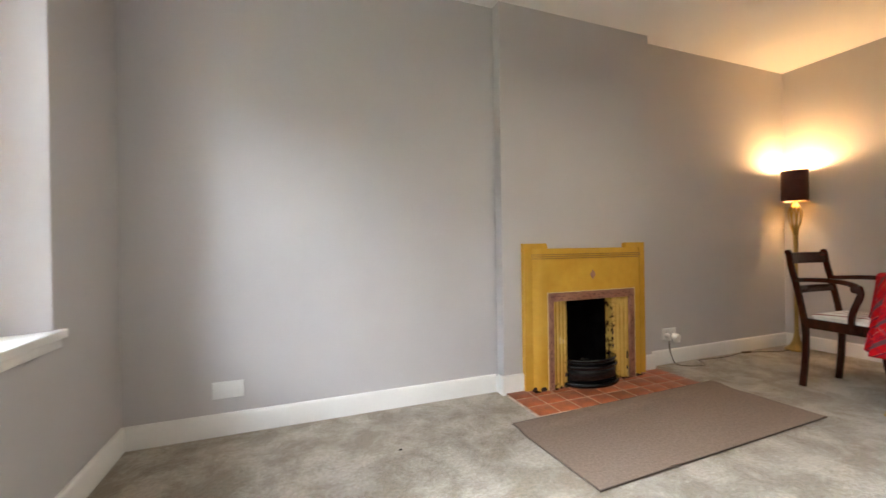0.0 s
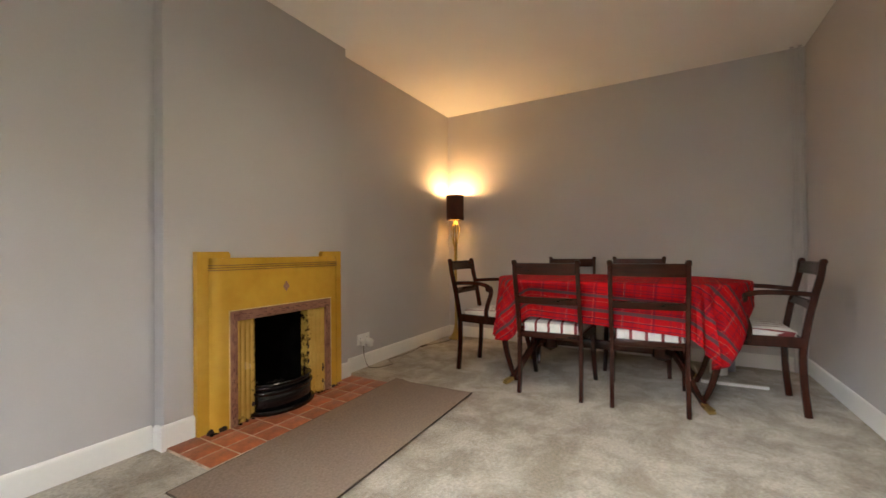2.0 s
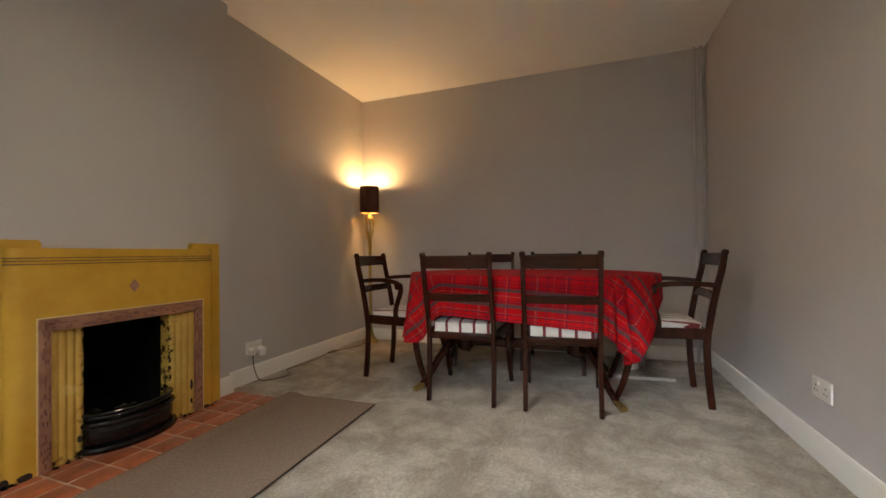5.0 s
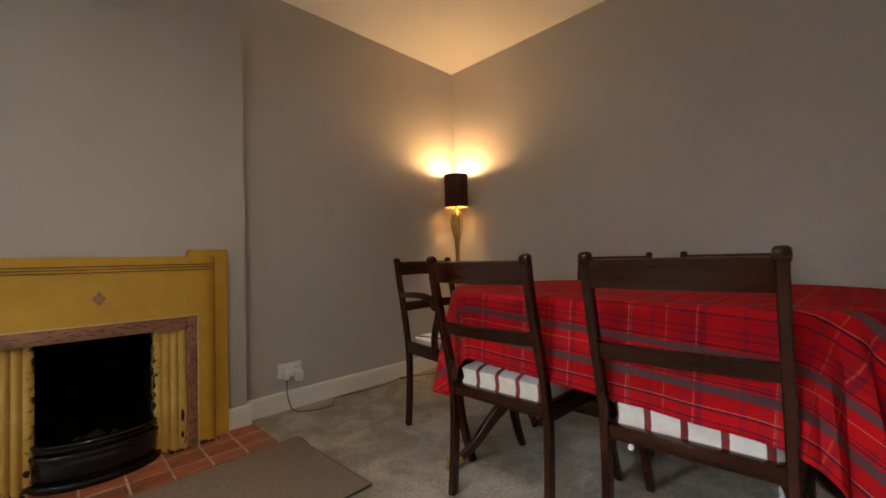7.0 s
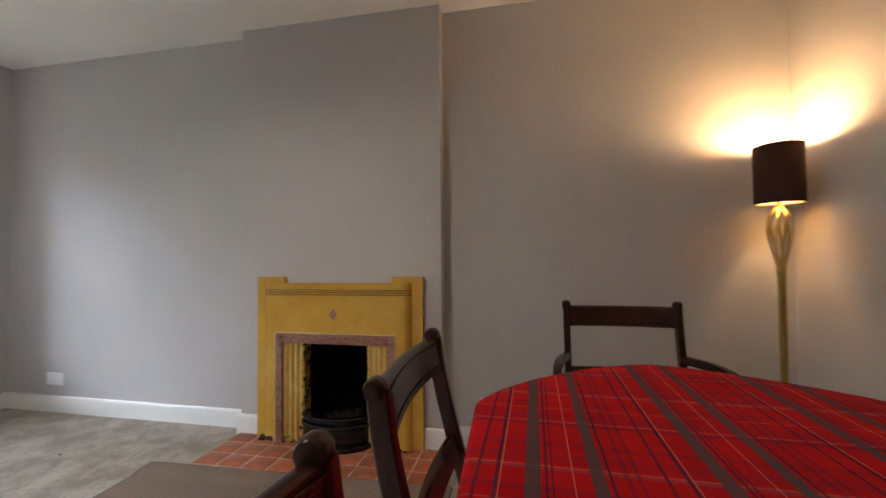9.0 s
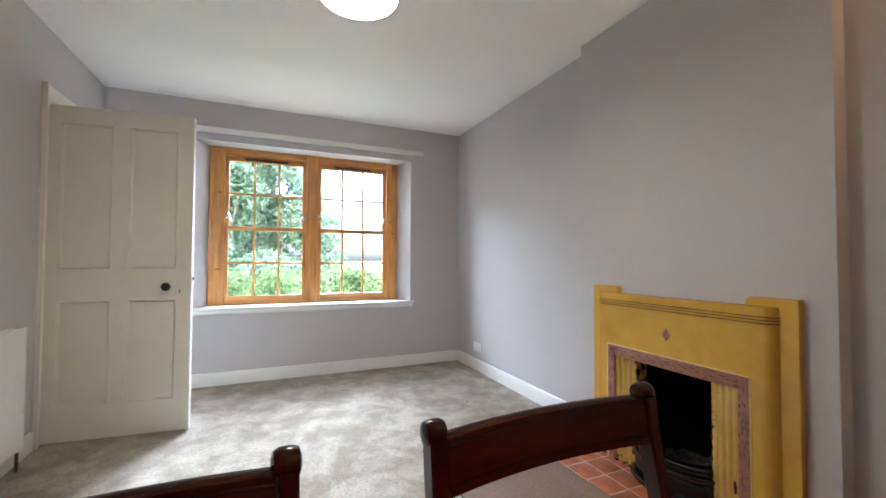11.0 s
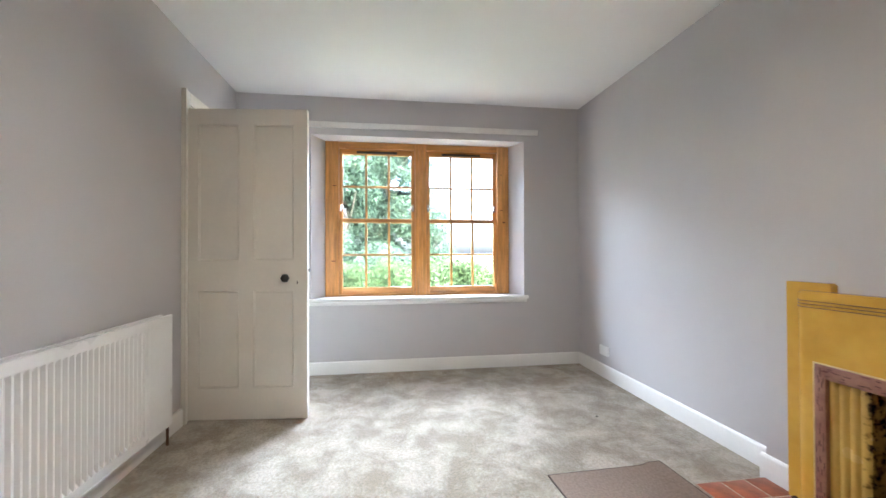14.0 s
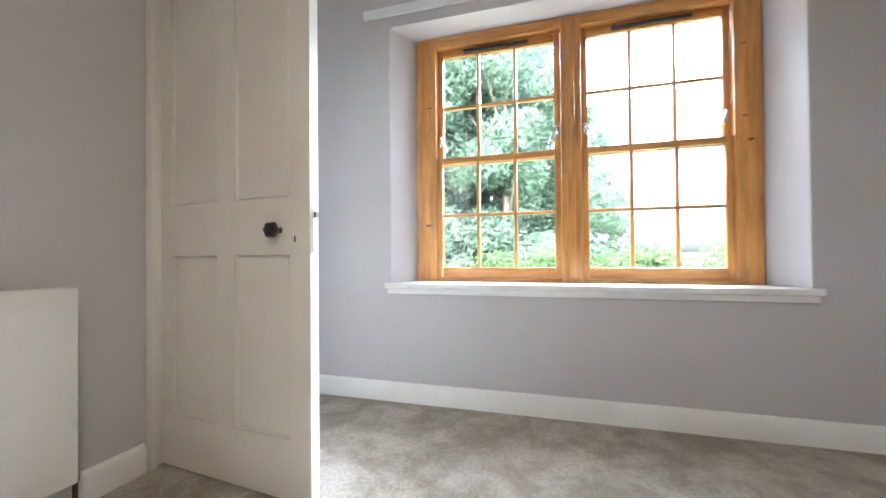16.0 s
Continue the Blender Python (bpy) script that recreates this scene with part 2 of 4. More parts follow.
# window glass
GLASS = bpy.data.materials.new("window_glass")
GLASS.use_nodes = True
p = GLASS.node_tree.nodes["Principled BSDF"]
p.inputs["Transmission Weight"].default_value, p.inputs["Roughness"].default_value, p.inputs["IOR"].default_value = 1.0, 0.0, 1.45
# lit diffuser of the pendant
GLOW = bpy.data.materials.new("lit_diffuser")
GLOW.use_nodes = True
p = GLOW.node_tree.nodes["Principled BSDF"]
p.inputs["Emission Color"].default_value, p.inputs["Emission Strength"].default_value = (1.0, 0.84, 0.62, 1), 2.4
BULB = bpy.data.materials.new("lit_bulb")
BULB.use_nodes = True
p = BULB.node_tree.nodes["Principled BSDF"]
p.inputs["Emission Color"].default_value, p.inputs["Emission Strength"].default_value = (1.0, 0.6, 0.25, 1), 1.0
LEAF = mat("summer_leaves", (0.115, 0.170, 0.110), 0.8, spec=0.1, vary=0.18, scale=1.5, fine=12, bump=0.0)
LEAF_P = mat("pale_leaves", (0.10, 0.15, 0.06), 0.8, spec=0.1, vary=0.3, scale=1.5, fine=12, bump=0.0)
for lm in (LEAF, LEAF_P):
    n, l, p = tree_nodes(lm)
    tl, ms = n.new("ShaderNodeBsdfTranslucent"), n.new("ShaderNodeMixShader")
    ms.inputs[0].default_value = 0.55
    l.new([x for x in n if x.type == "MIX"][0].outputs[2], tl.inputs["Color"])
    l.new(p.outputs[0], ms.inputs[1])
    l.new(tl.outputs[0], ms.inputs[2])
    l.new(ms.outputs[0], [x for x in n if x.type == "OUTPUT_MATERIAL"][0].inputs["Surface"])
BARK = mat("grey_bark", (0.11, 0.085, 0.06), 0.9, vary=0.3, scale=8, fine=30, bump=0.6, depth=0.02)
GRASS = mat("lawn", (0.26, 0.285, 0.15), 0.95, vary=0.25, scale=0.6, fine=20, bump=0.4, depth=0.03)

# ---- mesh tools ----
def link_bm(name, bm, material, sharp=35):
    me = bpy.data.meshes.new(name)
    bmesh.ops.recalc_face_normals(bm, faces=bm.faces)
    bm.to_mesh(me)
    bm.free()
    me.polygons.foreach_set("use_smooth", [True] * len(me.polygons))
    me.set_sharp_from_angle(angle=radians(sharp))
    for m in (material if isinstance(material, (list, tuple)) else [material]):
        me.materials.append(m)
    return new(name, me)


def part(name, bm, material, parent, label="", sharp=35):
    ob = link_bm(name, bm, material, sharp)
    ob.parent = parent
    return tagged(ob, label)


def thing(name, m, label, category, group=""):
    ob = new(name)
    ob.empty_display_size = 0.1
    ob.matrix_world = m
    return tagged(ob, label, category, group)


def struct(name, bm, material, label="", category=""):
    return tagged(link_bm(name, bm, material), label, category, kind="structure")


def box(bm, x0, x1, y0, y1, z0, z1, bev=0.0, seg=2):
    made = bmesh.ops.create_cube(bm, size=1)["verts"]
    for v in made:
        v.co = Vector((x0 + (v.co.x + 0.5) * (x1 - x0), y0 + (v.co.y + 0.5) * (y1 - y0), z0 + (v.co.z + 0.5) * (z1 - z0)))
    if bev:
        edges = list({e for v in made for e in v.link_edges})
        bmesh.ops.bevel(bm, geom=edges, offset=bev, segments=seg, profile=0.5, affect="EDGES")
    return bm


def boxes(*rows, bev=0.0):
    bm = bmesh.new()
    for r in rows:
        box(bm, *r, bev=bev)
    return bm


def ring_skin(bm, rings, closed=True, caps=True):
    """Skins rings of points, each as long as the other."""
    vs = [[bm.verts.new(q) for q in r] for r in rings]
    k = len(vs[0])
    for a, b in zip(vs, vs[1:]):
        for i in range(k if closed else k - 1):
            bm.faces.new((a[i], a[(i + 1) % k], b[(i + 1) % k], b[i]))
    if caps:
        bm.faces.new(vs[0])
        bm.faces.new(vs[-1])
    return vs


def smooth_path(pts, steps=5):
    """A curve through the points."""
    P = [Vector(q) for q in pts]
    P = [P[0] * 2 - P[1]] + P + [P[-1] * 2 - P[-2]]
    res = []
    for i in range(1, len(P) - 2):
        for s in range(steps):
            t = s / steps
            a, b, c, d = P[i - 1], P[i], P[i + 1], P[i + 2]
            res.append(0.5 * (2 * b + (c - a) * t + (2 * a - 5 * b + 4 * c - d) * t * t + (3 * b - a - 3 * c + d) * t ** 3))
    return res + [P[-2]]


def sweep(bm, pts, wide, thick, side=(0, 1, 0), steps=5, chamfer=0.3):
    """A chamfered bar along a curve; wide across (along side), thick in the curve's plane; both may be (start, end)."""
    path, side = smooth_path(pts, steps), Vector(side).normalized()
    wide = wide if isinstance(wide, tuple) else (wide, wide)
    thick = thick if isinstance(thick, tuple) else (thick, thick)
    rings = []
    for i, q in enumerate(path):
        f = i / (len(path) - 1)
        t = (path[min(i + 1, len(path) - 1)] - path[max(i - 1, 0)]).normalized()
        nrm = side.cross(t).normalized()
        a, b = (wide[0] + (wide[1] - wide[0]) * f) / 2, (thick[0] + (thick[1] - thick[0]) * f) / 2
        c = min(a, b) * chamfer
        rings.append([q + side * u + nrm * v for u, v in ((a, b - c), (a - c, b), (c - a, b), (-a, b - c), (-a, c - b), (c - a, -b), (a - c, -b), (a, c - b))])
    ring_skin(bm, rings)
    return bm


def tube(bm, pts, r, sides=10, steps=6, caps=True):
    path = smooth_path(pts, steps) if steps > 1 else [Vector(q) for q in pts]
    r = r if isinstance(r, (list, tuple)) else [r, r]
    up, rings = None, []
    for i, q in enumerate(path):
        t = (path[min(i + 1, len(path) - 1)] - path[max(i - 1, 0)]).normalized()
        if up is None:
            up = t.orthogonal().normalized()
        up = (up - t * up.dot(t)).normalized()
        w, f = t.cross(up), i / (len(path) - 1)
        rad = r[0] + (r[-1] - r[0]) * f
        rings.append([q + (up * math.cos(a) + w * math.sin(a)) * rad for a in (2 * math.pi * k / sides for k in range(sides))])
    ring_skin(bm, rings, caps=caps)
    return bm


def lathe(bm, profile, sides=28, at=(0, 0, 0), caps=True):
    rings = [[Vector(at) + Vector((r * math.cos(a), r * math.sin(a), z)) for a in (2 * math.pi * k / sides for k in range(sides))] for r, z in profile]
    ring_skin(bm, rings, caps=caps)
    return bm


# ---- the shell of the room ----
W, E, N, S, H, B = -0.105, 4.97, 2.342, -0.862, 2.52, 2.257
BX0, BX1 = 1.928, 3.197
HX = 0.757          # hinge side of the doorway
DX = HX - 0.80      # lock side
DOOR_H = 2.07


def slant(bm):
    """Shears the south wall so that its far corner fits the camera's view."""
    for v in bm.verts:
        v.co.y += max(0, v.co.x - HX) * 0.012
    return bm


struct("floor", boxes((W - 0.4, E + 0.3, S - 1.6, N + 0.4, -0.12, 0)), CARPET, "cream cut-pile carpet with brushed patches", "carpet")
struct("ceiling", boxes((W - 0.3, E + 0.3, S - 1.6, N + 0.4, H, H + 0.15)), CEIL, "plain off-white painted ceiling", "ceiling")
# west wall with its splayed window opening
WX = -0.294
OY0, OY1, OZ0, OZ1 = -0.228, 1.772, 0.672, 2.174
FY0, FY1, FZ0, FZ1 = -0.130, 1.676, 0.680, 2.166
bm = bmesh.new()
XO = WX - 0.20


def quad(bm, *pts):
    bm.faces.new([bm.verts.new(q) for q in pts])


def ring_faces(bm, outer, inner):
    for i in range(4):
        j = (i + 1) % 4
        quad(bm, outer[i], outer[j], inner[j], inner[i])


def rect(x, y0, y1, z0, z1):
    return [(x, y0, z0), (x, y1, z0), (x, y1, z1), (x, y0, z1)]


ring_faces(bm, rect(W, S - 0.3, N + 0.3, -0.3, H + 0.1), rect(W, OY0, OY1, OZ0, OZ1))
ring_faces(bm, rect(W, OY0, OY1, OZ0, OZ1), rect(WX, FY0, FY1, FZ0, FZ1))
ring_faces(bm, rect(WX, FY0, FY1, FZ0, FZ1), rect(XO, FY0, FY1, FZ0, FZ1))
ring_faces(bm, rect(XO, S - 0.3, N + 0.3, -0.3, H + 0.1), rect(XO, FY0, FY1, FZ0, FZ1))
ring_faces(bm, rect(W, S - 0.3, N + 0.3, -0.3, H + 0.1), rect(XO, S - 0.3, N + 0.3, -0.3, H + 0.1))
bmesh.ops.remove_doubles(bm, verts=bm.verts, dist=0.0001)
struct("wall_west", bm, WALL, "pale lilac-grey painted wall round a deep window", "wall")
struct("wall_east", boxes((E, E + 0.2, S - 0.3, N + 0.3, -0.1, H + 0.05)), WALL, "plain pale lilac-grey painted wall", "wall")
struct("wall_north", boxes((W - 0.1, BX0 + 0.01, N, N + 0.25, -0.1, H + 0.05), (BX1 - 0.01, E + 0.1, N, N + 0.25, -0.1, H + 0.05)), WALL, "pale lilac-grey alcove walls beside the chimney", "wall")
struct("wall_south", slant(boxes((W - 0.1, DX - 0.02, S - 0.15, S, -0.1, H + 0.05), (DX - 0.02, HX + 0.02, S - 0.15, S, DOOR_H + 0.02, H + 0.05), (HX + 0.02, E + 0.1, S - 0.15, S, -0.1, H + 0.05))), WALL, "pale lilac-grey painted wall with a doorway", "wall")
struct("wall_hall", boxes((DX - 0.8, E, S - 1.6, S - 1.5, -0.1, H), (DX - 0.8, DX - 0.7, S - 1.5, S - 0.15, -0.1, H), (HX + 0.7, HX + 0.8, S - 1.5, S - 0.15, -0.1, H)), WALL, "plain hall walls beyond the doorway", "wall")
FC = 2.581          # middle of the fireplace
OW, OH = 0.325, 0.585
bm = bmesh.new()
breast = [(BX0, -0.1), (FC - OW, -0.1), (FC - OW, OH), (FC + OW, OH), (FC + OW, -0.1), (BX1, -0.1), (BX1, H + 0.05), (BX0, H + 0.05)]
ring_skin(bm, [[(x, y, z) for x, z in breast] for y in (B, N + 0.25)])
struct("chimney_breast", bm, WALL, "shallow painted chimney breast over the fireplace", "wall")

# skirtings, each length butted to the next
def skirting(length, height=0.112, thick=0.018):
    bm = bmesh.new()
    prof = [(0, 0), (thick, 0), (thick, height - 0.014), (thick - 0.004, height - 0.006), (thick - 0.009, height), (0, height)]
    ring_skin(bm, [[(x, -y, z) for y, z in prof] for x in (0, length)])
    return bm


def run_skirting(x, y, length, rz, height=0.112):
    ob = struct("baseboard", skirting(length, height), WHITE, "white gloss painted skirting board", "skirting")
    ob.matrix_world = pose(x, y, 0, 0, 0, rz)


run_skirting(W, S, N - S, 90)
run_skirting(W + 0.018, N, BX0 - W - 0.036, 0)
run_skirting(BX0, N - 0.018, N - B - 0.018, -90)
run_skirting(BX0 - 0.018, B, 2.066 - BX0 + 0.018, 0, 0.122)
run_skirting(3.098, B, BX1 - 3.098 + 0.018, 0, 0.122)
run_skirting(BX1, B, N - B, 90)
run_skirting(BX1 + 0.018, N, E - BX1 - 0.036, 0)
run_skirting(E, N, N - S - 0.05, -90)
run_skirting(E - 0.018, S + 0.0505, E - 0.018 - HX - 0.105, 180.69)

# doorway: lining and architrave
arch = thing("door_frame", pose(0, 0, 0), "cream painted door lining and moulded architrave", "door frame")
arch["kind"] = "structure"
part("architrave", boxes((HX + 0.012, HX + 0.095, S - 0.001, S + 0.020, 0, DOOR_H + 0.098), bev=0.005), DOORP, arch)
part("architrave", boxes((HX + 0.070, HX + 0.095, S + 0.018, S + 0.032, 0, DOOR_H + 0.098), bev=0.005), DOORP, arch)
part("architrave", boxes((W + 0.001, DX - 0.012, S - 0.001, S + 0.020, 0, DOOR_H + 0.098), bev=0.005), DOORP, arch)
part("head_architrave", boxes((DX - 0.012, HX + 0.012, S - 0.001, S + 0.0195, DOOR_H + 0.015, DOOR_H + 0.098), bev=0.005), DOORP, arch)
part("lining", boxes((HX, HX + 0.02, S - 0.15, S, 0, DOOR_H), (DX - 0.02, DX, S - 0.15, S, 0, DOOR_H), (DX - 0.02, HX + 0.02, S - 0.15, S, DOOR_H, DOOR_H + 0.02)), DOORP, arch)

# the open four-panel door; local x runs from the hinge to the free edge, y is its thickness
DW, DT = 0.792, 0.040
door = thing("door_1", pose(HX + 0.004, S + 0.004, 0, 0, 0, 84.0), "cream painted four-panel door standing open", "door")
door["kind"] = "structure"
cols, rows_ = [(0.085, 0.348), (0.440, 0.703)], [(0.215, 0.850), (1.050, 1.945)]
bm = bmesh.new()
Z0, Z1 = 0.010, 2.050
for x0, x1 in ((0, 0.085), (0.348, 0.440), (0.703, DW)):
    box(bm, x0, x1, -DT, 0, Z0, Z1)
for x0, x1 in cols:
    for z0, z1 in ((Z0, 0.215), (0.850, 1.050), (1.945, Z1)):
        box(bm, x0, x1, -DT, 0, z0, z1)
bmesh.ops.remove_doubles(bm, verts=bm.verts, dist=0.0001)
part("stiles_and_rails", bm, DOORP, door)
for x0, x1 in cols:
    for z0, z1 in rows_:
        bm = boxes((x0, x1, -DT + 0.011, -0.011, z0, z1))
        part("panel", bm, DOORP, door)
        bm = bmesh.new()
        for y0, y1 in ((-0.012, -0.003), (-DT + 0.003, -DT + 0.012)):
            for a in ((x0, x0 + 0.012, z0, z1), (x1 - 0.012, x1, z0, z1), (x0 + 0.012, x1 - 0.012, z0, z0 + 0.012), (x0 + 0.012, x1 - 0.012, z1 - 0.012, z1)):
                box(bm, a[0], a[1], y0, y1, a[2], a[3], bev=0.005, seg=1)
        part("moulding", bm, DOORP, door)
for side in (-1, 1):
    y = -DT if side < 0 else 0
    bm = bmesh.new()
    ringp = [(0.012, 0), (0.010, 0.012), (0.011, 0.022), (0.025, 0.028), (0.030, 0.040), (0.026, 0.052), (0.012, 0.058)]
    lathe(bm, ringp, sides=6)
    bm.transform(Matrix.Translation((0.660, y, 0.935)) @ Matrix.Rotation(radians(90 if side < 0 else -90), 4, "X"))
    part("door_knob", bm, KNOBM, door, "black faceted door knob", sharp=20)
    part("keyhole", boxes((0.724, 0.729, y - 0.002 if side < 0 else y, y if side < 0 else y + 0.002, 0.893, 0.915)), BLACKP, door)
part("lock_edge_plate", boxes((DW, DW + 0.003, -DT + 0.008, -0.008, 0.86, 1.02), bev=0.001), WHITE, door)
part("lock_bolt", boxes((DW + 0.002, DW + 0.010, -DT + 0.014, -0.014, 0.975, 0.995)), BLACKP, door)
for z in (0.25, 1.80):
    bm = bmesh.new()
    tube(bm, [(-0.002, 0.004, z), (-0.002, 0.004, z + 0.075)], 0.005, steps=1)
    part("hinge", bm, DOORP, door)

# ---- window ----
win = thing("window_1", pose(0, 0, 0), "varnished pine twin sash window with small panes", "window")
win["kind"] = "structure"
FD = 0.085          # frame depth
X1, X0 = WX + 0.012, WX + 0.012 - FD
JL, ML0, ML1, JR = -0.004, 0.727, 0.836, 1.556
HEAD, SILLZ = 2.105, 0.702
part("jamb", boxes((X0, X1, FY0 + 0.001, JL, FZ0 + 0.001, FZ1 - 0.001), bev=0.003), PINE, win)
part("jamb", boxes((X0, X1, JR, FY1 - 0.001, FZ0 + 0.001, FZ1 - 0.001), bev=0.003), PINE, win)
part("mullion", boxes((X0, X1 + 0.004, ML0, ML1, FZ0 + 0.001, FZ1 - 0.001), bev=0.006), PINE, win)
part("mullion_bead", boxes((X1, X1 + 0.014, ML0 + 0.035, ML1 - 0.035, SILLZ, HEAD), bev=0.005), PINE, win)
for y0, y1 in ((JL, ML0), (ML1, JR)):
    part("head", boxes((X0, X1 - 0.001, y0, y1, HEAD, FZ1 - 0.001), bev=0.003), PINE_H, win)
    part("bottom_rail", boxes((X0, X1 + 0.002, y0, y1, FZ0 + 0.001, SILLZ), bev=0.003), PINE_H, win)
    for name, zb, zt, xs in (("upper_sash", 1.388, HEAD, X0 + 0.008), ("lower_sash", SILLZ, 1.428, X0 + 0.036)):
        st, rail_t, rail_b, xt = 0.036, (0.052 if zb > 1 else 0.036), (0.040 if zb > 1 else 0.062), xs + 0.036
        bm = bmesh.new()
        box(bm, xs, xt, y0 + 0.001, y0 + st, zb, zt, bev=0.003)
        box(bm, xs, xt, y1 - st, y1 - 0.001, zb, zt, bev=0.003)
        sash = part(name, bm, PINE, win)
        part("sash_rail", boxes((xs, xt, y0 + st, y1 - st, zt - rail_t, zt), bev=0.003), PINE_H, sash)
        part("sash_rail", boxes((xs, xt, y0 + st, y1 - st, zb, zb + rail_b), bev=0.003), PINE_H, sash)
        gy0, gy1, gz0, gz1 = y0 + st, y1 - st, zb + rail_b, zt - rail_t
        for k in (1, 2):
            yb = gy0 + (gy1 - gy0) * k / 3
            part("glazing_bar", boxes((xs + 0.006, xt - 0.002, yb - 0.010, yb + 0.010, gz0, gz1), bev=0.004), PINE, sash)
        zb2 = (gz0 + gz1) / 2
        part("glazing_bar", boxes((xs + 0.008, xt - 0.0035, gy0, gy1, zb2 - 0.0095, zb2 + 0.0095), bev=0.004), PINE_H, sash)
        for i in range(3):
            for j in range(2):
                a, b = gy0 + (gy1 - gy0) * i / 3, gy0 + (gy1 - gy0) * (i + 1) / 3
                c, d = gz0 + (gz1 - gz0) * j / 2, gz0 + (gz1 - gz0) * (j + 1) / 2
                g = part("pane", boxes((xs + 0.016, xs + 0.020, a, b, c, d)), GLASS, sash)
                g.visible_shadow = False
    yc = (y0 + y1) / 2
    vent = part("trickle_vent", boxes((X0 + 0.044, X0 + 0.060, yc - 0.20, yc + 0.19, 2.064, 2.086), bev=0.003), VENT, win, "dark brown trickle vent")
    for k in range(2):
        part("vent_slot", boxes((X0 + 0.060, X0 + 0.063, yc - 0.19, yc + 0.18, 2.067 + 0.009 * k, 2.072 + 0.009 * k)), BLACKP, vent)
    for y, s in ((y0 + 0.02, 1), (y1 - 0.02, -1)):
        bm = bmesh.new()
        box(bm, X0 + 0.043, X0 + 0.052, y - 0.012, y + 0.012, 1.50, 1.57, bev=0.003)
        tube(bm, [(X0 + 0.05, y, 1.545), (X0 + 0.075, y + 0.004 * s, 1.555), (X0 + 0.085, y + 0.02 * s, 1.53), (X0 + 0.078, y + 0.045 * s, 1.465)], [0.007, 0.005], sides=8)
        part("sash_catch", bm, CHROME, win, "chrome sash lever catch")
random.seed(5)
for y, zs in ((-0.068, (1.02, 1.74)), (1.615, (1.40, 1.52, 1.88))):
    for z in zs:
        bm = bmesh.new()
        lathe(bm, [(0.0105 * random.uniform(0.6, 1.3), 0), (0.006, 0.0012)], sides=10)
        bm.transform(Matrix.Translation((X1 + 0.0002, y + random.uniform(-0.03, 0.03), z)) @ Matrix.Rotation(radians(90), 4, "Y") @ Matrix.Diagonal((random.uniform(0.4, 0.6), random.uniform(1.0, 2.2), 1, 1)))
        part("knot", bm, KNOT, win)
bm = bmesh.new()
plan = [(WX + 0.0125, FY0 + 0.001), (WX + 0.0125, FY1 - 0.001), (W + 0.0005, OY1 - 0.001), (W + 0.0005, OY1 + 0.035), (W + 0.030, OY1 + 0.035), (W + 0.030, OY0 - 0.03), (W + 0.0005, OY0 - 0.03), (W + 0.0005, OY0 + 0.001)]
ring_skin(bm, [[(x, y, z) for x, y in plan] for z in (OZ0 - 0.020, OZ0 + 0.010)])
bmesh.ops.bevel(bm, geom=[e for e in bm.edges if all(v.co.x > W + 0.02 for v in e.verts)], offset=0.006, segments=3, profile=0.5, affect="EDGES")
box(bm, W + 0.0005, W + 0.018, OY0 - 0.018, OY1 + 0.022, OZ0 - 0.052, OZ0 - 0.021, bev=0.004)
struct("window_sill", bm, WHITE, "white gloss painted window board", "window sill")
tagged(link_bm("curtain_batten", boxes((W, W + 0.022, -0.387, 1.912, 2.238, 2.289), bev=0.003), WHITE), "white painted wooden batten above the window", "batten", kind="structure")

# ---- radiator ----
R0, R1, RZ0, RZ1, RY = 1.138, 2.50, 0.125, 0.747, -0.772
rad = thing("radiator", pose(0, 0, 0), "white enamelled double panel radiator on the wall", "radiator")


def rad_panel(y, name):
    bm = bmesh.new()
    margin, pitch = 0.035, 0.0333
    xs = [(R0, 0.0)]
    x = R0 + 0.19
    k = int((R1 - margin - x) / pitch)
    for i in range(k):
        for f, d in ((0.0, 0.0), (0.20, -0.018), (0.52, -0.018), (0.77, 0.0)):
            fade = min(1.0, 0.25 + i / 8)
            xs.append((x + (i + f) * pitch, d * fade))
    xs.append((R1, 0.0))
    zs = [(RZ0, 0), (RZ0 + 0.045, 0), (RZ0 + 0.065, 1), (RZ1 - 0.065, 1), (RZ1 - 0.045, 0), (RZ1, 0)]
    front = [[bm.verts.new((x, y + d * f, z)) for x, d in xs] for z, f in zs]
    for a, b in zip(front, front[1:]):
        for i in range(len(a) - 1):
            bm.faces.new((a[i], a[i + 1], b[i + 1], b[i]))
    box(bm, R0, R1, y - 0.019, y - 0.0145, RZ0, RZ1)
    for x0, x1, z0, z1 in ((R0, R1, RZ1 - 0.002, RZ1 + 0.003), (R0, R1, RZ0 - 0.003, RZ0 + 0.002)):
        box(bm, x0, x1, y - 0.016, y + 0.001, z0, z1, bev=0.0015, seg=1)
    for x0 in (R0 - 0.002, R1):
        box(bm, x0, x0 + 0.002, y - 0.016, y + 0.001, RZ0, RZ1)
    return part(name, bm, RADP, rad)


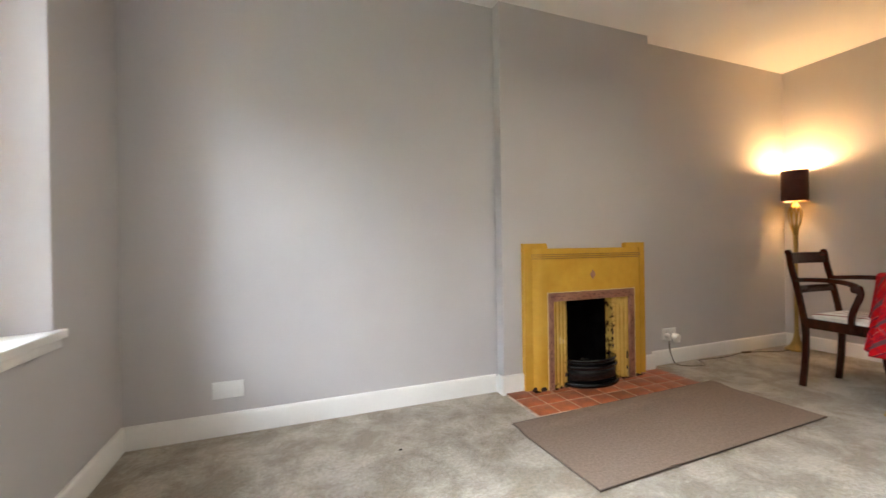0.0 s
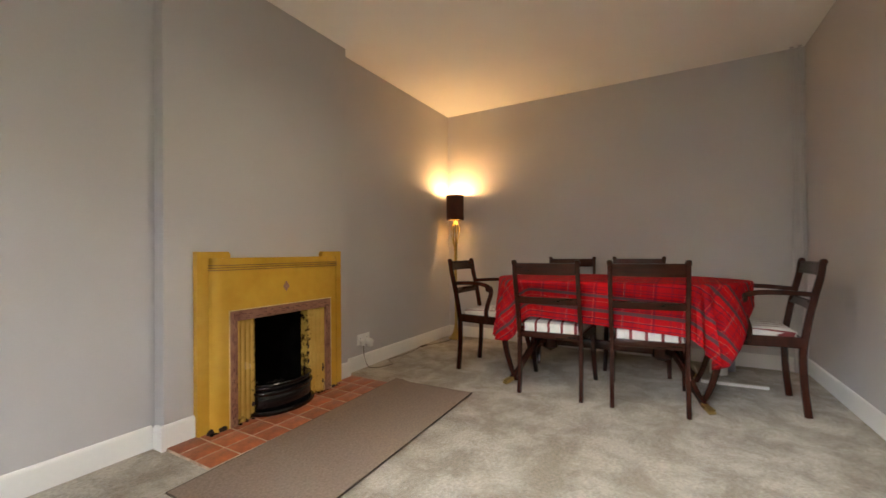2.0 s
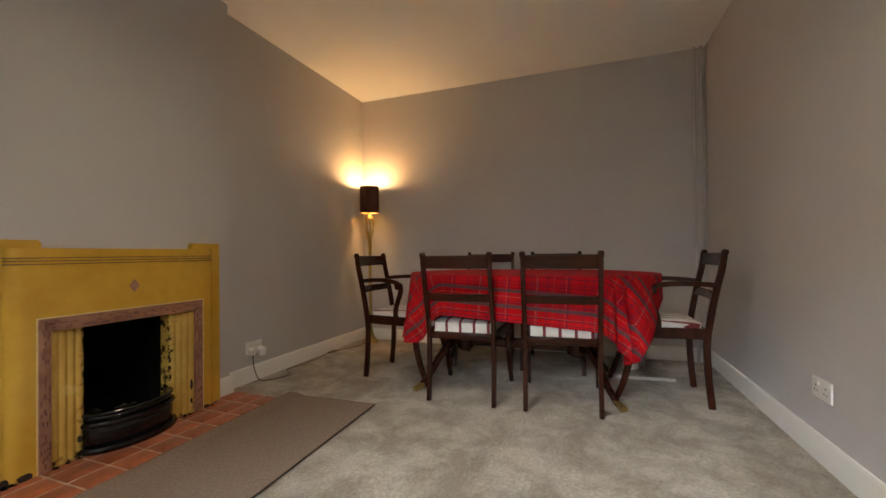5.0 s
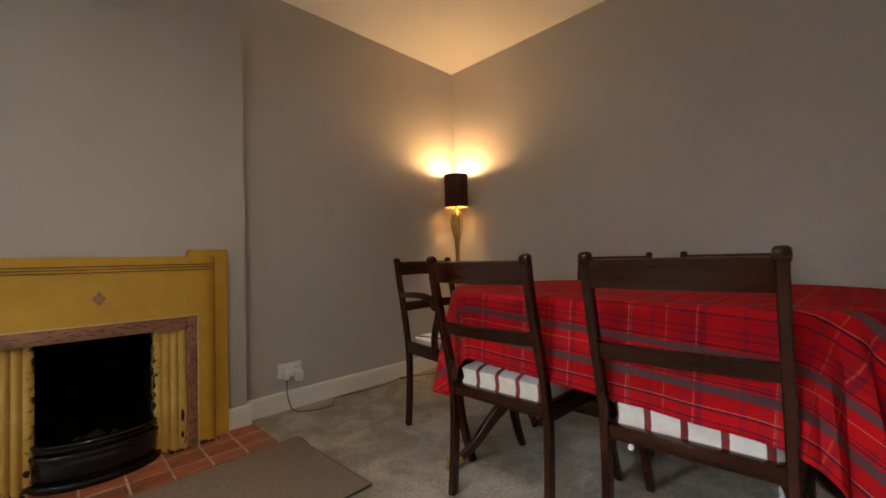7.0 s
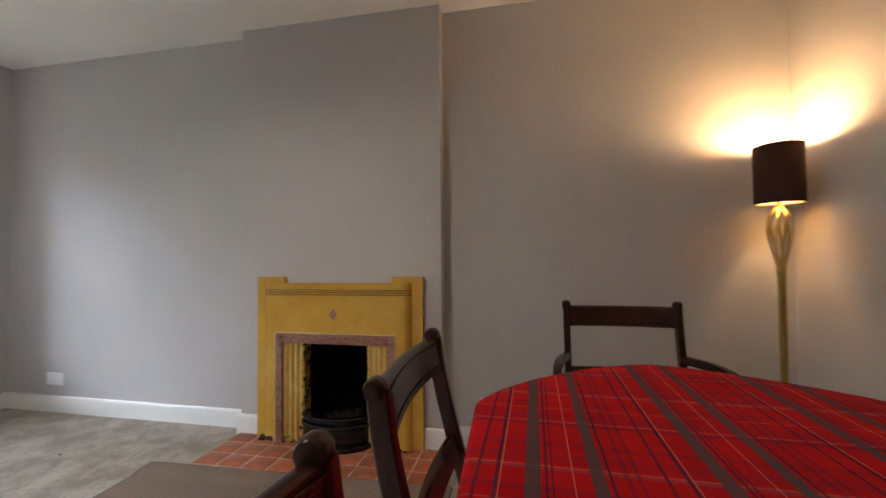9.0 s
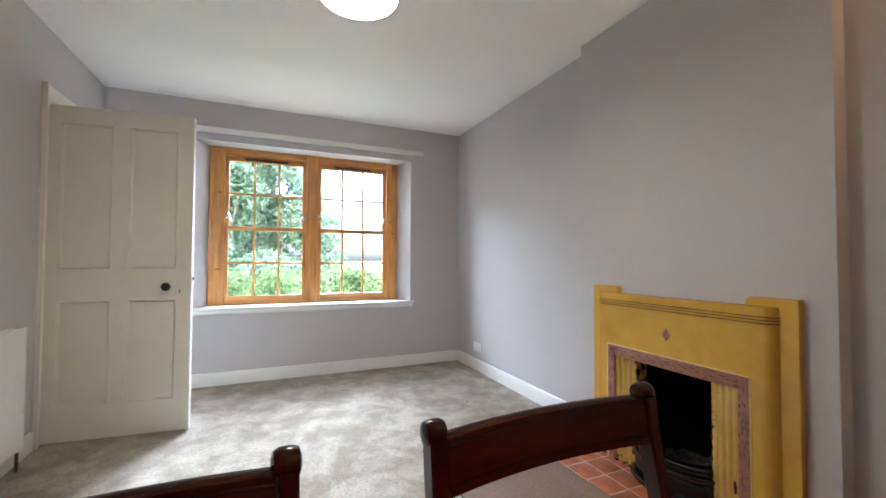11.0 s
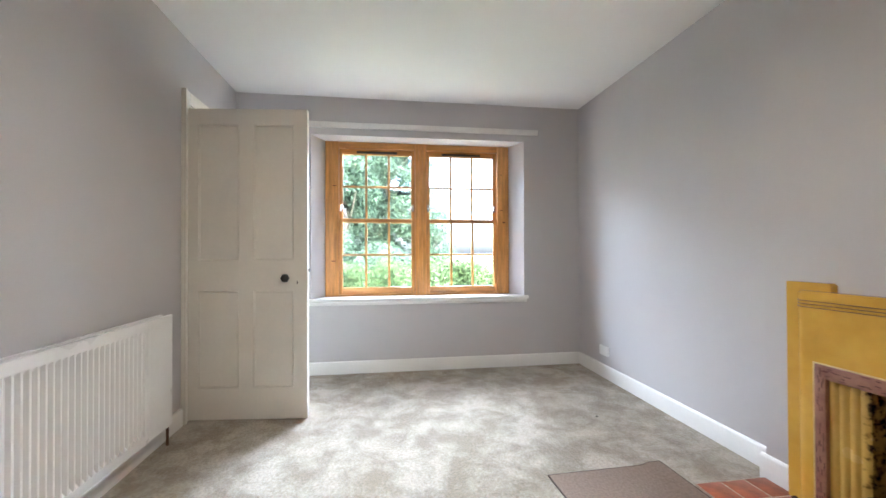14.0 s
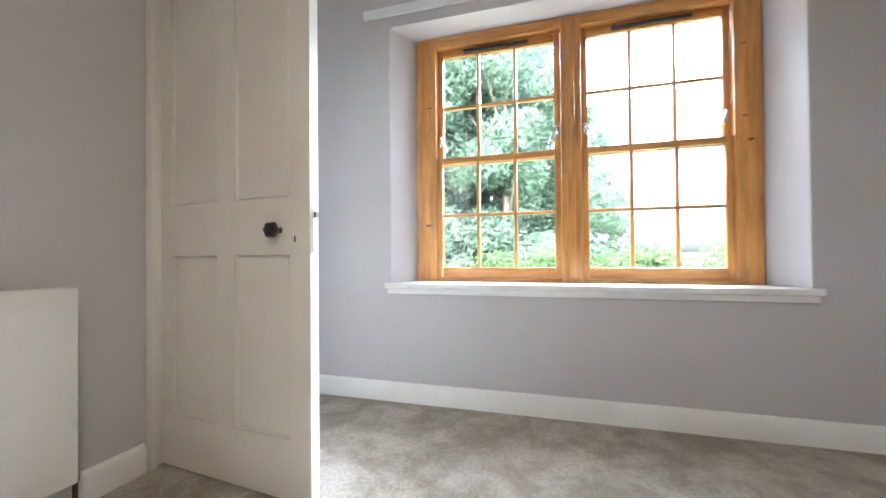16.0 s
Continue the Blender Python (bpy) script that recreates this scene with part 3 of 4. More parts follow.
rad_panel(RY, "front_panel")
rad_panel(RY - 0.050, "back_panel")
for x in (1.40, 1.85, 2.30):
    part("bracket", boxes((x, x + 0.03, S - 0.002 + (x - HX) * 0.012, RY - 0.012, RZ1 - 0.05, RZ1 - 0.02), bev=0.002), RADP, rad)
part("seam_clip", boxes((1.60, 1.615, RY - 0.052, RY - 0.016, RZ1 - 0.012, RZ1 - 0.006)), BLACKP, rad)
bm = bmesh.new()
tube(bm, [(R0 + 0.03, RY - 0.03, RZ0 + 0.02), (R0 + 0.0, RY - 0.03, RZ0 + 0.02), (R0 - 0.012, RY - 0.03, RZ0 - 0.01), (R0 - 0.012, RY - 0.03, 0.0)], 0.008)
part("tail_pipe", bm, COPPER, rad, "dark copper tail pipe")
bm = bmesh.new()
lathe(bm, [(0.011, 0.0), (0.014, 0.01), (0.014, 0.03), (0.010, 0.04), (0.008, 0.07), (0.004, 0.075)], at=(R0 - 0.012, RY - 0.03, RZ0 - 0.01), sides=14)
part("valve", bm, CHROME, rad, "small chrome lockshield valve")

# ---- fireplace ----
fire = thing("fireplace", pose(FC, B, 0), "yellow glazed tile fireplace with a pink tile border", "fireplace")
FH, FT = 0.966, 0.932
# back slab with raised ears, in three upright pieces round the opening
bm = bmesh.new()
xo, zo, ft = OW + 0.04, OH + 0.06, FT - 0.012
slab = [(-0.515, 0), (-xo, 0), (-xo, zo), (xo, zo), (xo, 0), (0.515, 0), (0.515, FH), (0.345, FH), (0.335, FH - 0.012), (0.335, ft), (-0.335, ft), (-0.335, FH - 0.012), (-0.345, FH), (-0.515, FH)]
ring_skin(bm, [[(x, y, z) for x, z in slab] for y in (-0.036, -0.0005)])
part("back_slab", bm, YELLOW, fire)


def front_body():
    """The proud front with rounded upright corners, cut by the opening."""
    bm = bmesh.new()
    hw, d, r = 0.455, 0.078, 0.052
    xo, zo = OW + 0.040, OH + 0.055
    arc = [(-hw, -0.033)] + [(-hw + r - r * math.cos(a), -d + r - r * math.sin(a)) for a in (math.pi / 2 * k / 8 for k in range(9))]
    for s in (-1, 1):
        prof = [(s * -x, y) if s > 0 else (x, y) for x, y in arc] + [(-s * -xo if s > 0 else -xo, -d), (s * xo if s > 0 else -xo, -0.033)]
        ring_skin(bm, [[(x, y, z) for x, y in prof] for z in (0.0, FT - 0.006)])
        ring_skin(bm, [[(x * 0.994, y * 0.94 if y < -0.04 else y, z) for x, y in prof] for z in (FT - 0.006, FT)])
    box(bm, -xo, xo, -d, -0.033, zo, FT - 0.006)
    box(bm, -xo, xo, -d * 0.94, -0.033, FT - 0.006, FT)
    return bm


part("front_body", front_body(), YELLOW, fire)
for k in range(3):
    bm = bmesh.new()
    z = FT - 0.040 - 0.013 * k
    hw, d, r = 0.457, 0.080, 0.054
    arc = [(-hw + r - r * math.cos(a), -d + r - r * math.sin(a)) for a in (math.pi / 2 * j / 8 for j in range(9))]
    path = [(x, y, z) for x, y in arc] + [(-x, y, z) for x, y in reversed(arc)]
    tube(bm, path, 0.0023, sides=6, steps=1)
    part("reeded_line", bm, GROOVE, fire)
# diamond inset of four small tiles
bm = bmesh.new()
for i, j in ((0, 0), (1, 0), (0, 1), (1, 1)):
    box(bm, -0.0205 + 0.021 * i, -0.0005 + 0.021 * i, -0.0815, -0.077, -0.0205 + 0.021 * j, -0.0005 + 0.021 * j, bev=0.001, seg=1)
bm.transform(Matrix.Translation((0, 0, 0.752)) @ Matrix.Diagonal((0.82, 1, 1.1, 1)) @ Matrix.Rotation(radians(45), 4, "Y"))
part("diamond_tile", bm, PINK, fire, "pink diamond of four small tiles")
# pink tile border and its dark flecks
for a in ((-0.365, -0.322, 0.0, 0.640), (0.322, 0.365, 0.0, 0.640), (-0.322, 0.322, 0.584, 0.640)):
    border = part("border_tile", boxes((a[0], a[1], -0.083, -0.030, a[2], a[3]), bev=0.004), PINK, fire, "mottled pink border tile")
random.seed(11)
bm = bmesh.new()
for k in range(150):
    if k % 3:
        x, z, w, h = random.choice((-1, 1)) * random.uniform(0.328, 0.360), random.uniform(0.02, 0.62), 0.0018, random.uniform(0.004, 0.012)
    else:
        x, z, w, h = random.uniform(-0.33, 0.33), random.uniform(0.592, 0.634), random.uniform(0.005, 0.014), 0.0018
    box(bm, x - w, x + w, -0.0838, -0.0825, z - h, z + h)
tagged(part("tile_flecks", bm, PINK2, fire), kind="stuff")
# splayed, ribbed yellow cheeks into the opening
for s in (-1, 1):
    bm = bmesh.new()
    prof = []
    for k in range(25):
        f = k / 24
        rib = 0.007 * abs(math.sin(f * math.pi * 4))
        prof.append((s * (0.321 - 0.127 * f), -0.066 + 0.020 * f - rib))
    prof += [(s * 0.194, 0.02), (s * 0.321, 0.02)]
    ring_skin(bm, [[(x, y, z) for x, y in prof] for z in (0.0, 0.584)])
    part("cheek", bm, SOOTY, fire, "ribbed yellow tile cheek with sooty edge", sharp=50)
bm = bmesh.new()
random.seed(3)
for s in (-1, 1):
    for k in range(11):
        z = random.uniform(0.02, 0.57)
        q = bmesh.ops.create_icosphere(bm, subdivisions=1, radius=random.uniform(0.002, 0.0055))["verts"]
        bmesh.ops.translate(bm, verts=q, vec=(s * random.uniform(0.190, 0.198), random.uniform(-0.052, -0.035), z))
    for k in range(14):
        q = bmesh.ops.create_icosphere(bm, subdivisions=1, radius=random.uniform(0.006, 0.014))["verts"]
        bmesh.ops.translate(bm, verts=q, vec=(s * random.uniform(0.21, 0.47), random.uniform(-0.088, -0.07), random.uniform(0.002, 0.012)))
tagged(part("soot_crumbs", bm, SOOT, fire), kind="stuff")
# glaze broken away along the foot of the jambs, and small chips by the grate
rnd = random.Random(17)
for x, y, z, rx, rz_ in ((-0.462, -0.060, 0.018, 0.020, 0.020), (-0.405, -0.0775, 0.022, 0.024, 0.016), (0.385, -0.0775, 0.016, 0.026, 0.014), (0.420, -0.0775, 0.010, 0.016, 0.010), (0.3025, -0.070, 0.17, 0.007, 0.030), (0.195, -0.050, 0.33, 0.006, 0.014), (0.196, -0.050, 0.24, 0.006, 0.016), (0.302, -0.070, 0.08, 0.006, 0.016), (-0.215, -0.058, 0.09, 0.010, 0.014)):
    bm = bmesh.new()
    bmesh.ops.create_icosphere(bm, subdivisions=2, radius=1.0)
    for v in bm.verts:
        v.co *= 1 + 0.35 * noise.noise(v.co * 1.7 + Vector((x * 31, z * 17, 0)))
        v.co = Vector((x + v.co.x * rx, y + v.co.y * 0.004, z + v.co.z * rz_))
    part("glaze_chip", bm, CHIP, fire, "dark chip in the yellow glaze")
# pale worn arris round the pink border
part("border_arris", boxes((-0.371, -0.3655, -0.0815, -0.070, 0.0, 0.646), (0.3655, 0.371, -0.0815, -0.070, 0.0, 0.646), (-0.3655, 0.3655, -0.0815, -0.070, 0.6405, 0.646), bev=0.0015), EDGEP, fire, "pale worn glaze edge")
# fireback
bm = bmesh.new()
arc = [(0.196, -0.045)] + [(0.205 * math.cos(a), 0.12 + 0.20 * math.sin(a)) for a in (math.pi * k / 14 for k in range(15))] + [(-0.196, -0.045)]
vs = [[bm.verts.new((x, y - (0.07 * max(0, z - 0.3) if y > 0.2 else 0), z)) for x, y in arc] for z in (0.0, 0.3, 0.62)]
for a, b in zip(vs, vs[1:]):
    for i in range(16):
        bm.faces.new((a[i], a[i + 1], b[i + 1], b[i]))
bm.faces.new(vs[2])
part("fireback", bm, SOOT, fire, "soot-blackened fireback")
# black board added under the lintel to make the shade there
part("lintel_shade_board", boxes((-0.325, 0.325, -0.03, 0.24, 0.586, 0.60)), SOOT, fire)
random.seed(8)
for k in range(40):
    bm = bmesh.new()
    q = bmesh.ops.create_icosphere(bm, subdivisions=1, radius=random.uniform(0.015, 0.04))["verts"]
    bmesh.ops.translate(bm, verts=q, vec=(random.uniform(-0.15, 0.15), random.uniform(0.06, 0.25), random.uniform(0.02, 0.09)))
    for v in q:
        v.co += Vector((random.uniform(-1, 1), random.uniform(-1, 1), random.uniform(-1, 1))) * 0.006
    part("clinker", bm, ASH, fire, "dusty burnt clinker in the grate")
# bow-fronted black fret
fret = thing("fire_fret", pose(FC, B, 0.012), "black enamelled bow-fronted fret in the hearth", "fire fret")


def bowed(z0, z1, hw, d, thick, name):
    bm = bmesh.new()
    pts = [(hw * math.sin(a), -0.035 - d * math.cos(a) ** 1.0 + 0.0, 0) for a in (radians(-90 + 180 * k / 24) for k in range(25))]
    inner = [(x * (1 - thick / hw), y + thick, 0) for x, y, _ in pts]
    prof = [(x, y) for x, y, _ in pts] + [(x, y) for x, y, _ in reversed(inner)]
    b = min(0.008, (z1 - z0) / 3)
    ring_skin(bm, [[(x * s, -0.035 + (y + 0.035) * s, z) for x, y in prof] for z, s in ((z0, 0.97), (z0 + b, 1.0), (z1 - b, 1.0), (z1, 0.97))])
    part(name, bm, BLACKM, fret)


bowed(0.0, 0.028, 0.222, 0.145, 0.04, "foot_moulding")
bowed(0.027, 0.118, 0.205, 0.118, 0.02, "curved_plate")
bowed(0.114, 0.137, 0.214, 0.130, 0.03, "middle_moulding")
bowed(0.136, 0.164, 0.200, 0.112, 0.02, "upper_plate")
bowed(0.162, 0.178, 0.208, 0.124, 0.03, "top_rail")

# ---- rug ----
def rug_bm():
    bm = bmesh.new()
    nx, ny, lx, ly = 60, 24, 1.575, 0.605
    vs = []
    for j in range(ny + 1):
        row = []
        for i in range(nx + 1):
            x, y = -lx / 2 + lx * i / nx, -ly / 2 + ly * j / ny
            h = 0.009 + 0.004 * max(0, noise.noise(Vector((x * 3, y * 3, 0.3))))
            h += 0.005 * math.exp(-((x + 0.36 - 0.1 * y) / 0.02) ** 2)
            over = min(1.0, max(0.0, (y - 0.20) / 0.04))
            row.append(bm.verts.new((x, y, h + 0.012 * over)))
        vs.append(row)
    for j in range(ny):
        for i in range(nx):
            bm.faces.new((vs[j][i], vs[j][i + 1], vs[j + 1][i + 1], vs[j + 1][i]))
    ret = bmesh.ops.extrude_face_region(bm, geom=list(bm.faces))
    for v in ret["geom"]:
        if isinstance(v, bmesh.types.BMVert):
            v.co.z -= 0.0085
    return bm


rug = thing("hearth_rug", pose(2.535, 1.555, 0, 0, 0, 1.9), "flat taupe woven rug with dark bound edge before the hearth", "rug")
part("woven_field", rug_bm(), RUG_M, rug)
bm = bmesh.new()
lx, ly = 1.580, 0.610
loop = [(-lx / 2, -ly / 2), (lx / 2, -ly / 2), (lx / 2, ly / 2), (-lx / 2, ly / 2)]
for (xa, ya), (xb, yb) in zip(loop, loop[1:] + loop[:1]):
    pts = [(xa + (xb - xa) * k / 20, ya + (yb - ya) * k / 20) for k in range(21)]
    tube(bm, [(x, y, 0.0065 + 0.012 * min(1.0, max(0.0, (y - 0.20) / 0.04))) for x, y in pts], 0.0038, sides=6, steps=1)
part("bound_edge", bm, RUG_E, rug, "dark bound edge")

# ---- floor lamp ----
lamp = thing("floor_lamp", pose(*LAMP, 0), "brass floor lamp with a dark drum shade, lit", "floor lamp")
bm = bmesh.new()
lathe(bm, [(0.086, 0.0), (0.088, 0.010), (0.080, 0.018), (0.072, 0.024), (0.056, 0.036), (0.042, 0.054), (0.031, 0.080), (0.023, 0.115), (0.017, 0.150)])
part("base", bm, BRASS, lamp)
bm = bmesh.new()
lathe(bm, [(0.016, 0.145), (0.0155, 0.20), (0.0155, 0.60), (0.0165, 0.96), (0.019, 0.985), (0.020, 1.000), (0.013, 1.012)])
part("stem", bm, BRASS, lamp)
for k in range(9):
    bm = bmesh.new()
    pts = []
    for r, z in ((0.012, 1.000), (0.020, 1.045), (0.034, 1.100), (0.046, 1.155), (0.050, 1.195), (0.045, 1.235), (0.028, 1.270), (0.014, 1.290)):
        a = 2 * math.pi * k / 9 + 2.2 * (z - 1.0)
        pts.append((r * math.cos(a), r * math.sin(a), z))
    m = 2 * math.pi * k / 9 + 0.4
    sweep(bm, pts, 0.012, 0.004, side=(-math.sin(m), math.cos(m), 0))
    part("cage_strap", bm, BRASS, lamp)
bm = bmesh.new()
lathe(bm, [(0.014, 1.262), (0.018, 1.272), (0.012, 1.285), (0.012, 1.33), (0.017, 1.335), (0.017, 1.44)])
part("lamp_holder", bm, BRASS, lamp)
bm = bmesh.new()
lathe(bm, [(0.005, 1.44), (0.012, 1.46), (0.024, 1.52), (0.020, 1.555), (0.006, 1.568)], sides=16)
glass_bulb = part("bulb", bm, BULB, lamp)
glass_bulb.visible_shadow = False
bm = bmesh.new()
lathe(bm, [(0.0955, 1.308), (0.0955, 1.573)], sides=40, caps=False)
shade = part("shade", bm, SHADE, lamp, "dark maroon drum shade")
bm = bmesh.new()
lathe(bm, [(0.0935, 1.309), (0.0935, 1.572)], sides=40, caps=False)
part("shade_lining", bm, SHADE_IN, shade, "gold shade lining")
for z in (1.309, 1.572):
    bm = bmesh.new()
    lathe(bm, [(0.0930, z - 0.003), (0.0965, z - 0.003), (0.0965, z + 0.003), (0.0930, z + 0.003), (0.0930, z - 0.003)], sides=40, caps=False)
    part("shade_trim", bm, SHADE, shade)
for k in range(3):
    a = 2 * math.pi * k / 3
    bm = bmesh.new()
    tube(bm, [(0.012 * math.cos(a), 0.012 * math.sin(a), 1.345), (0.093 * math.cos(a), 0.093 * math.sin(a), 1.345)], 0.0018, sides=6, steps=1)
    part("spider", bm, BRASS, shade)

# ---- sockets, plugs and flex ----
def socket(m, label, gang=2, switches=True):
    ob = thing("wall_socket", m, label, "socket")
    w = 0.043 if gang == 1 else 0.073
    part("plate", boxes((-w, w, -0.011, 0, -0.043, 0.043), bev=0.004), PLASTIC, ob)
    for g in range(gang):
        cx = 0 if gang == 1 else (-0.036 + 0.072 * g) * 1.0
        if not switches:
            continue
        part("rocker", boxes((cx - 0.006 + 0.018, cx + 0.006 + 0.018, -0.0150, -0.0105, 0.012, 0.032), bev=0.001), PLASTIC, ob)
        for dx, dz in ((0, 0.010), (-0.011, -0.012), (0.011, -0.012)):
            part("pin_hole", boxes((cx + dx - 0.003, cx + dx + 0.003, -0.0115, -0.0108, dz - 0.004, dz + 0.004)), BLACKP, ob)
    return ob


blank = socket(pose(0.352, N, 0.232), "white blank double wall plate above the skirting", switches=False)
part("plate_line", boxes((-0.062, 0.062, -0.0122, -0.0108, -0.004, 0.002)), PLASTIC, blank)
socket(pose(3.471, N, 0.237), "white double wall socket with plugs in it")
socket(pose(3.37, S + (3.37 - HX) * 0.012, 0.308, 0, 0, 180), "white double wall socket above the skirting")
for x, z, r, n_ in ((3.438, 0.222, 0.021, 0.035), (3.515, 0.212, 0.026, 0.050)):
    plug = thing("plug", pose(x, N - 0.011, z), "white plastic plug pushed into the socket", "plug", "plugs in the socket")
    bm = bmesh.new()
    lathe(bm, [(r, 0), (r, n_ * 0.7), (r * 0.8, n_), (r * 0.4, n_ + 0.002)], sides=20)
    bm.transform(Matrix.Rotation(radians(90), 4, "X"))
    part("plug_body", bm, PLASTIC, plug)
    bm = bmesh.new()
    lathe(bm, [(r * 0.9, -r * 1.5), (r * 0.95, -r * 0.3)], sides=16, at=(0, -n_ * 0.55, 0))
    part("plug_shoulder", bm, PLASTIC, plug)
flex = thing("lamp_flex", pose(3.44, 2.29, 0), "brown lamp flex trailing over the carpet", "cable")
bm = bmesh.new()
tube(bm, [(0, 0.02, 0.19), (0.0, 0.01, 0.10), (0.015, -0.02, 0.02), (0.06, -0.06, 0.005), (0.14, -0.10, 0.004), (0.22, -0.11, 0.004), (0.27, -0.05, 0.005), (0.31, 0.0, 0.005), (0.42, -0.01, 0.004), (0.60, -0.02, 0.004), (0.78, 0.0, 0.004), (0.86, 0.005, 0.006), (1.0, -0.03, 0.004), (1.16, -0.09, 0.004), (1.30, -0.11, 0.008)], 0.0032, sides=8)
part("cord", bm, CABLE, flex)
bm = bmesh.new()
sweep(bm, [(0.84, 0.003, 0.009), (0.92, -0.012, 0.009)], 0.022, 0.014, side=(0.2, 1, 0), steps=2)
part("inline_switch", bm, CABLE, flex)

# ---- a crumb on the carpet ----
bm = bmesh.new()
bmesh.ops.create_icosphere(bm, subdivisions=1, radius=0.008)
bmesh.ops.scale(bm, verts=bm.verts, vec=(1.3, 0.8, 0.5))
tagged(link_bm("crumb", bm, SOOT), "small dark crumb of coal lying on the carpet", "debris").location = (1.13, 1.83, 0.004)

# ---- pipes in the corner ----
pipes = thing("riser_pipes", pose(E - 0.03, S + 0.05, 0), "pair of painted riser pipes in the room corner", "pipe")
for y in (0.035, 0.085):
    bm = bmesh.new()
    tube(bm, [(0, y, 0), (0, y, H)], 0.012, steps=1, sides=12)
    part("pipe", bm, WALL, pipes)

# ---- pendant lamp ----
PX, PY, PZ = 2.38, 0.705, 2.155
pend = thing("pendant_lamp", pose(PX, PY, PZ), "dark red drum pendant lamp hanging from the ceiling, lit", "pendant lamp")
bm = bmesh.new()
lathe(bm, [(0.160, 0.0), (0.160, 0.19), (0.156, 0.19), (0.156, 0.0), (0.160, 0.0)], sides=48, caps=False)
part("drum_shade", bm, DARKR, pend)
bm = bmesh.new()
lathe(bm, [(0.155, 0.004), (0.155, 0.010)], sides=48)
part("diffuser", bm, GLOW, pend, "glowing white diffuser")
bm = bmesh.new()
lathe(bm, [(0.155, 0.180), (0.155, 0.186)], sides=48)
part("top_disc", bm, WHITE, pend)
bm = bmesh.new()
tube(bm, [(0, 0, 0.186), (0, 0, H - PZ - 0.03)], 0.003, steps=1, sides=8)
part("flex", bm, WHITE, pend)
bm = bmesh.new()
lathe(bm, [(0.012, H - PZ - 0.045), (0.045, H - PZ - 0.02), (0.048, H - PZ)], sides=24)
part("ceiling_rose", bm, PLASTIC, pend)

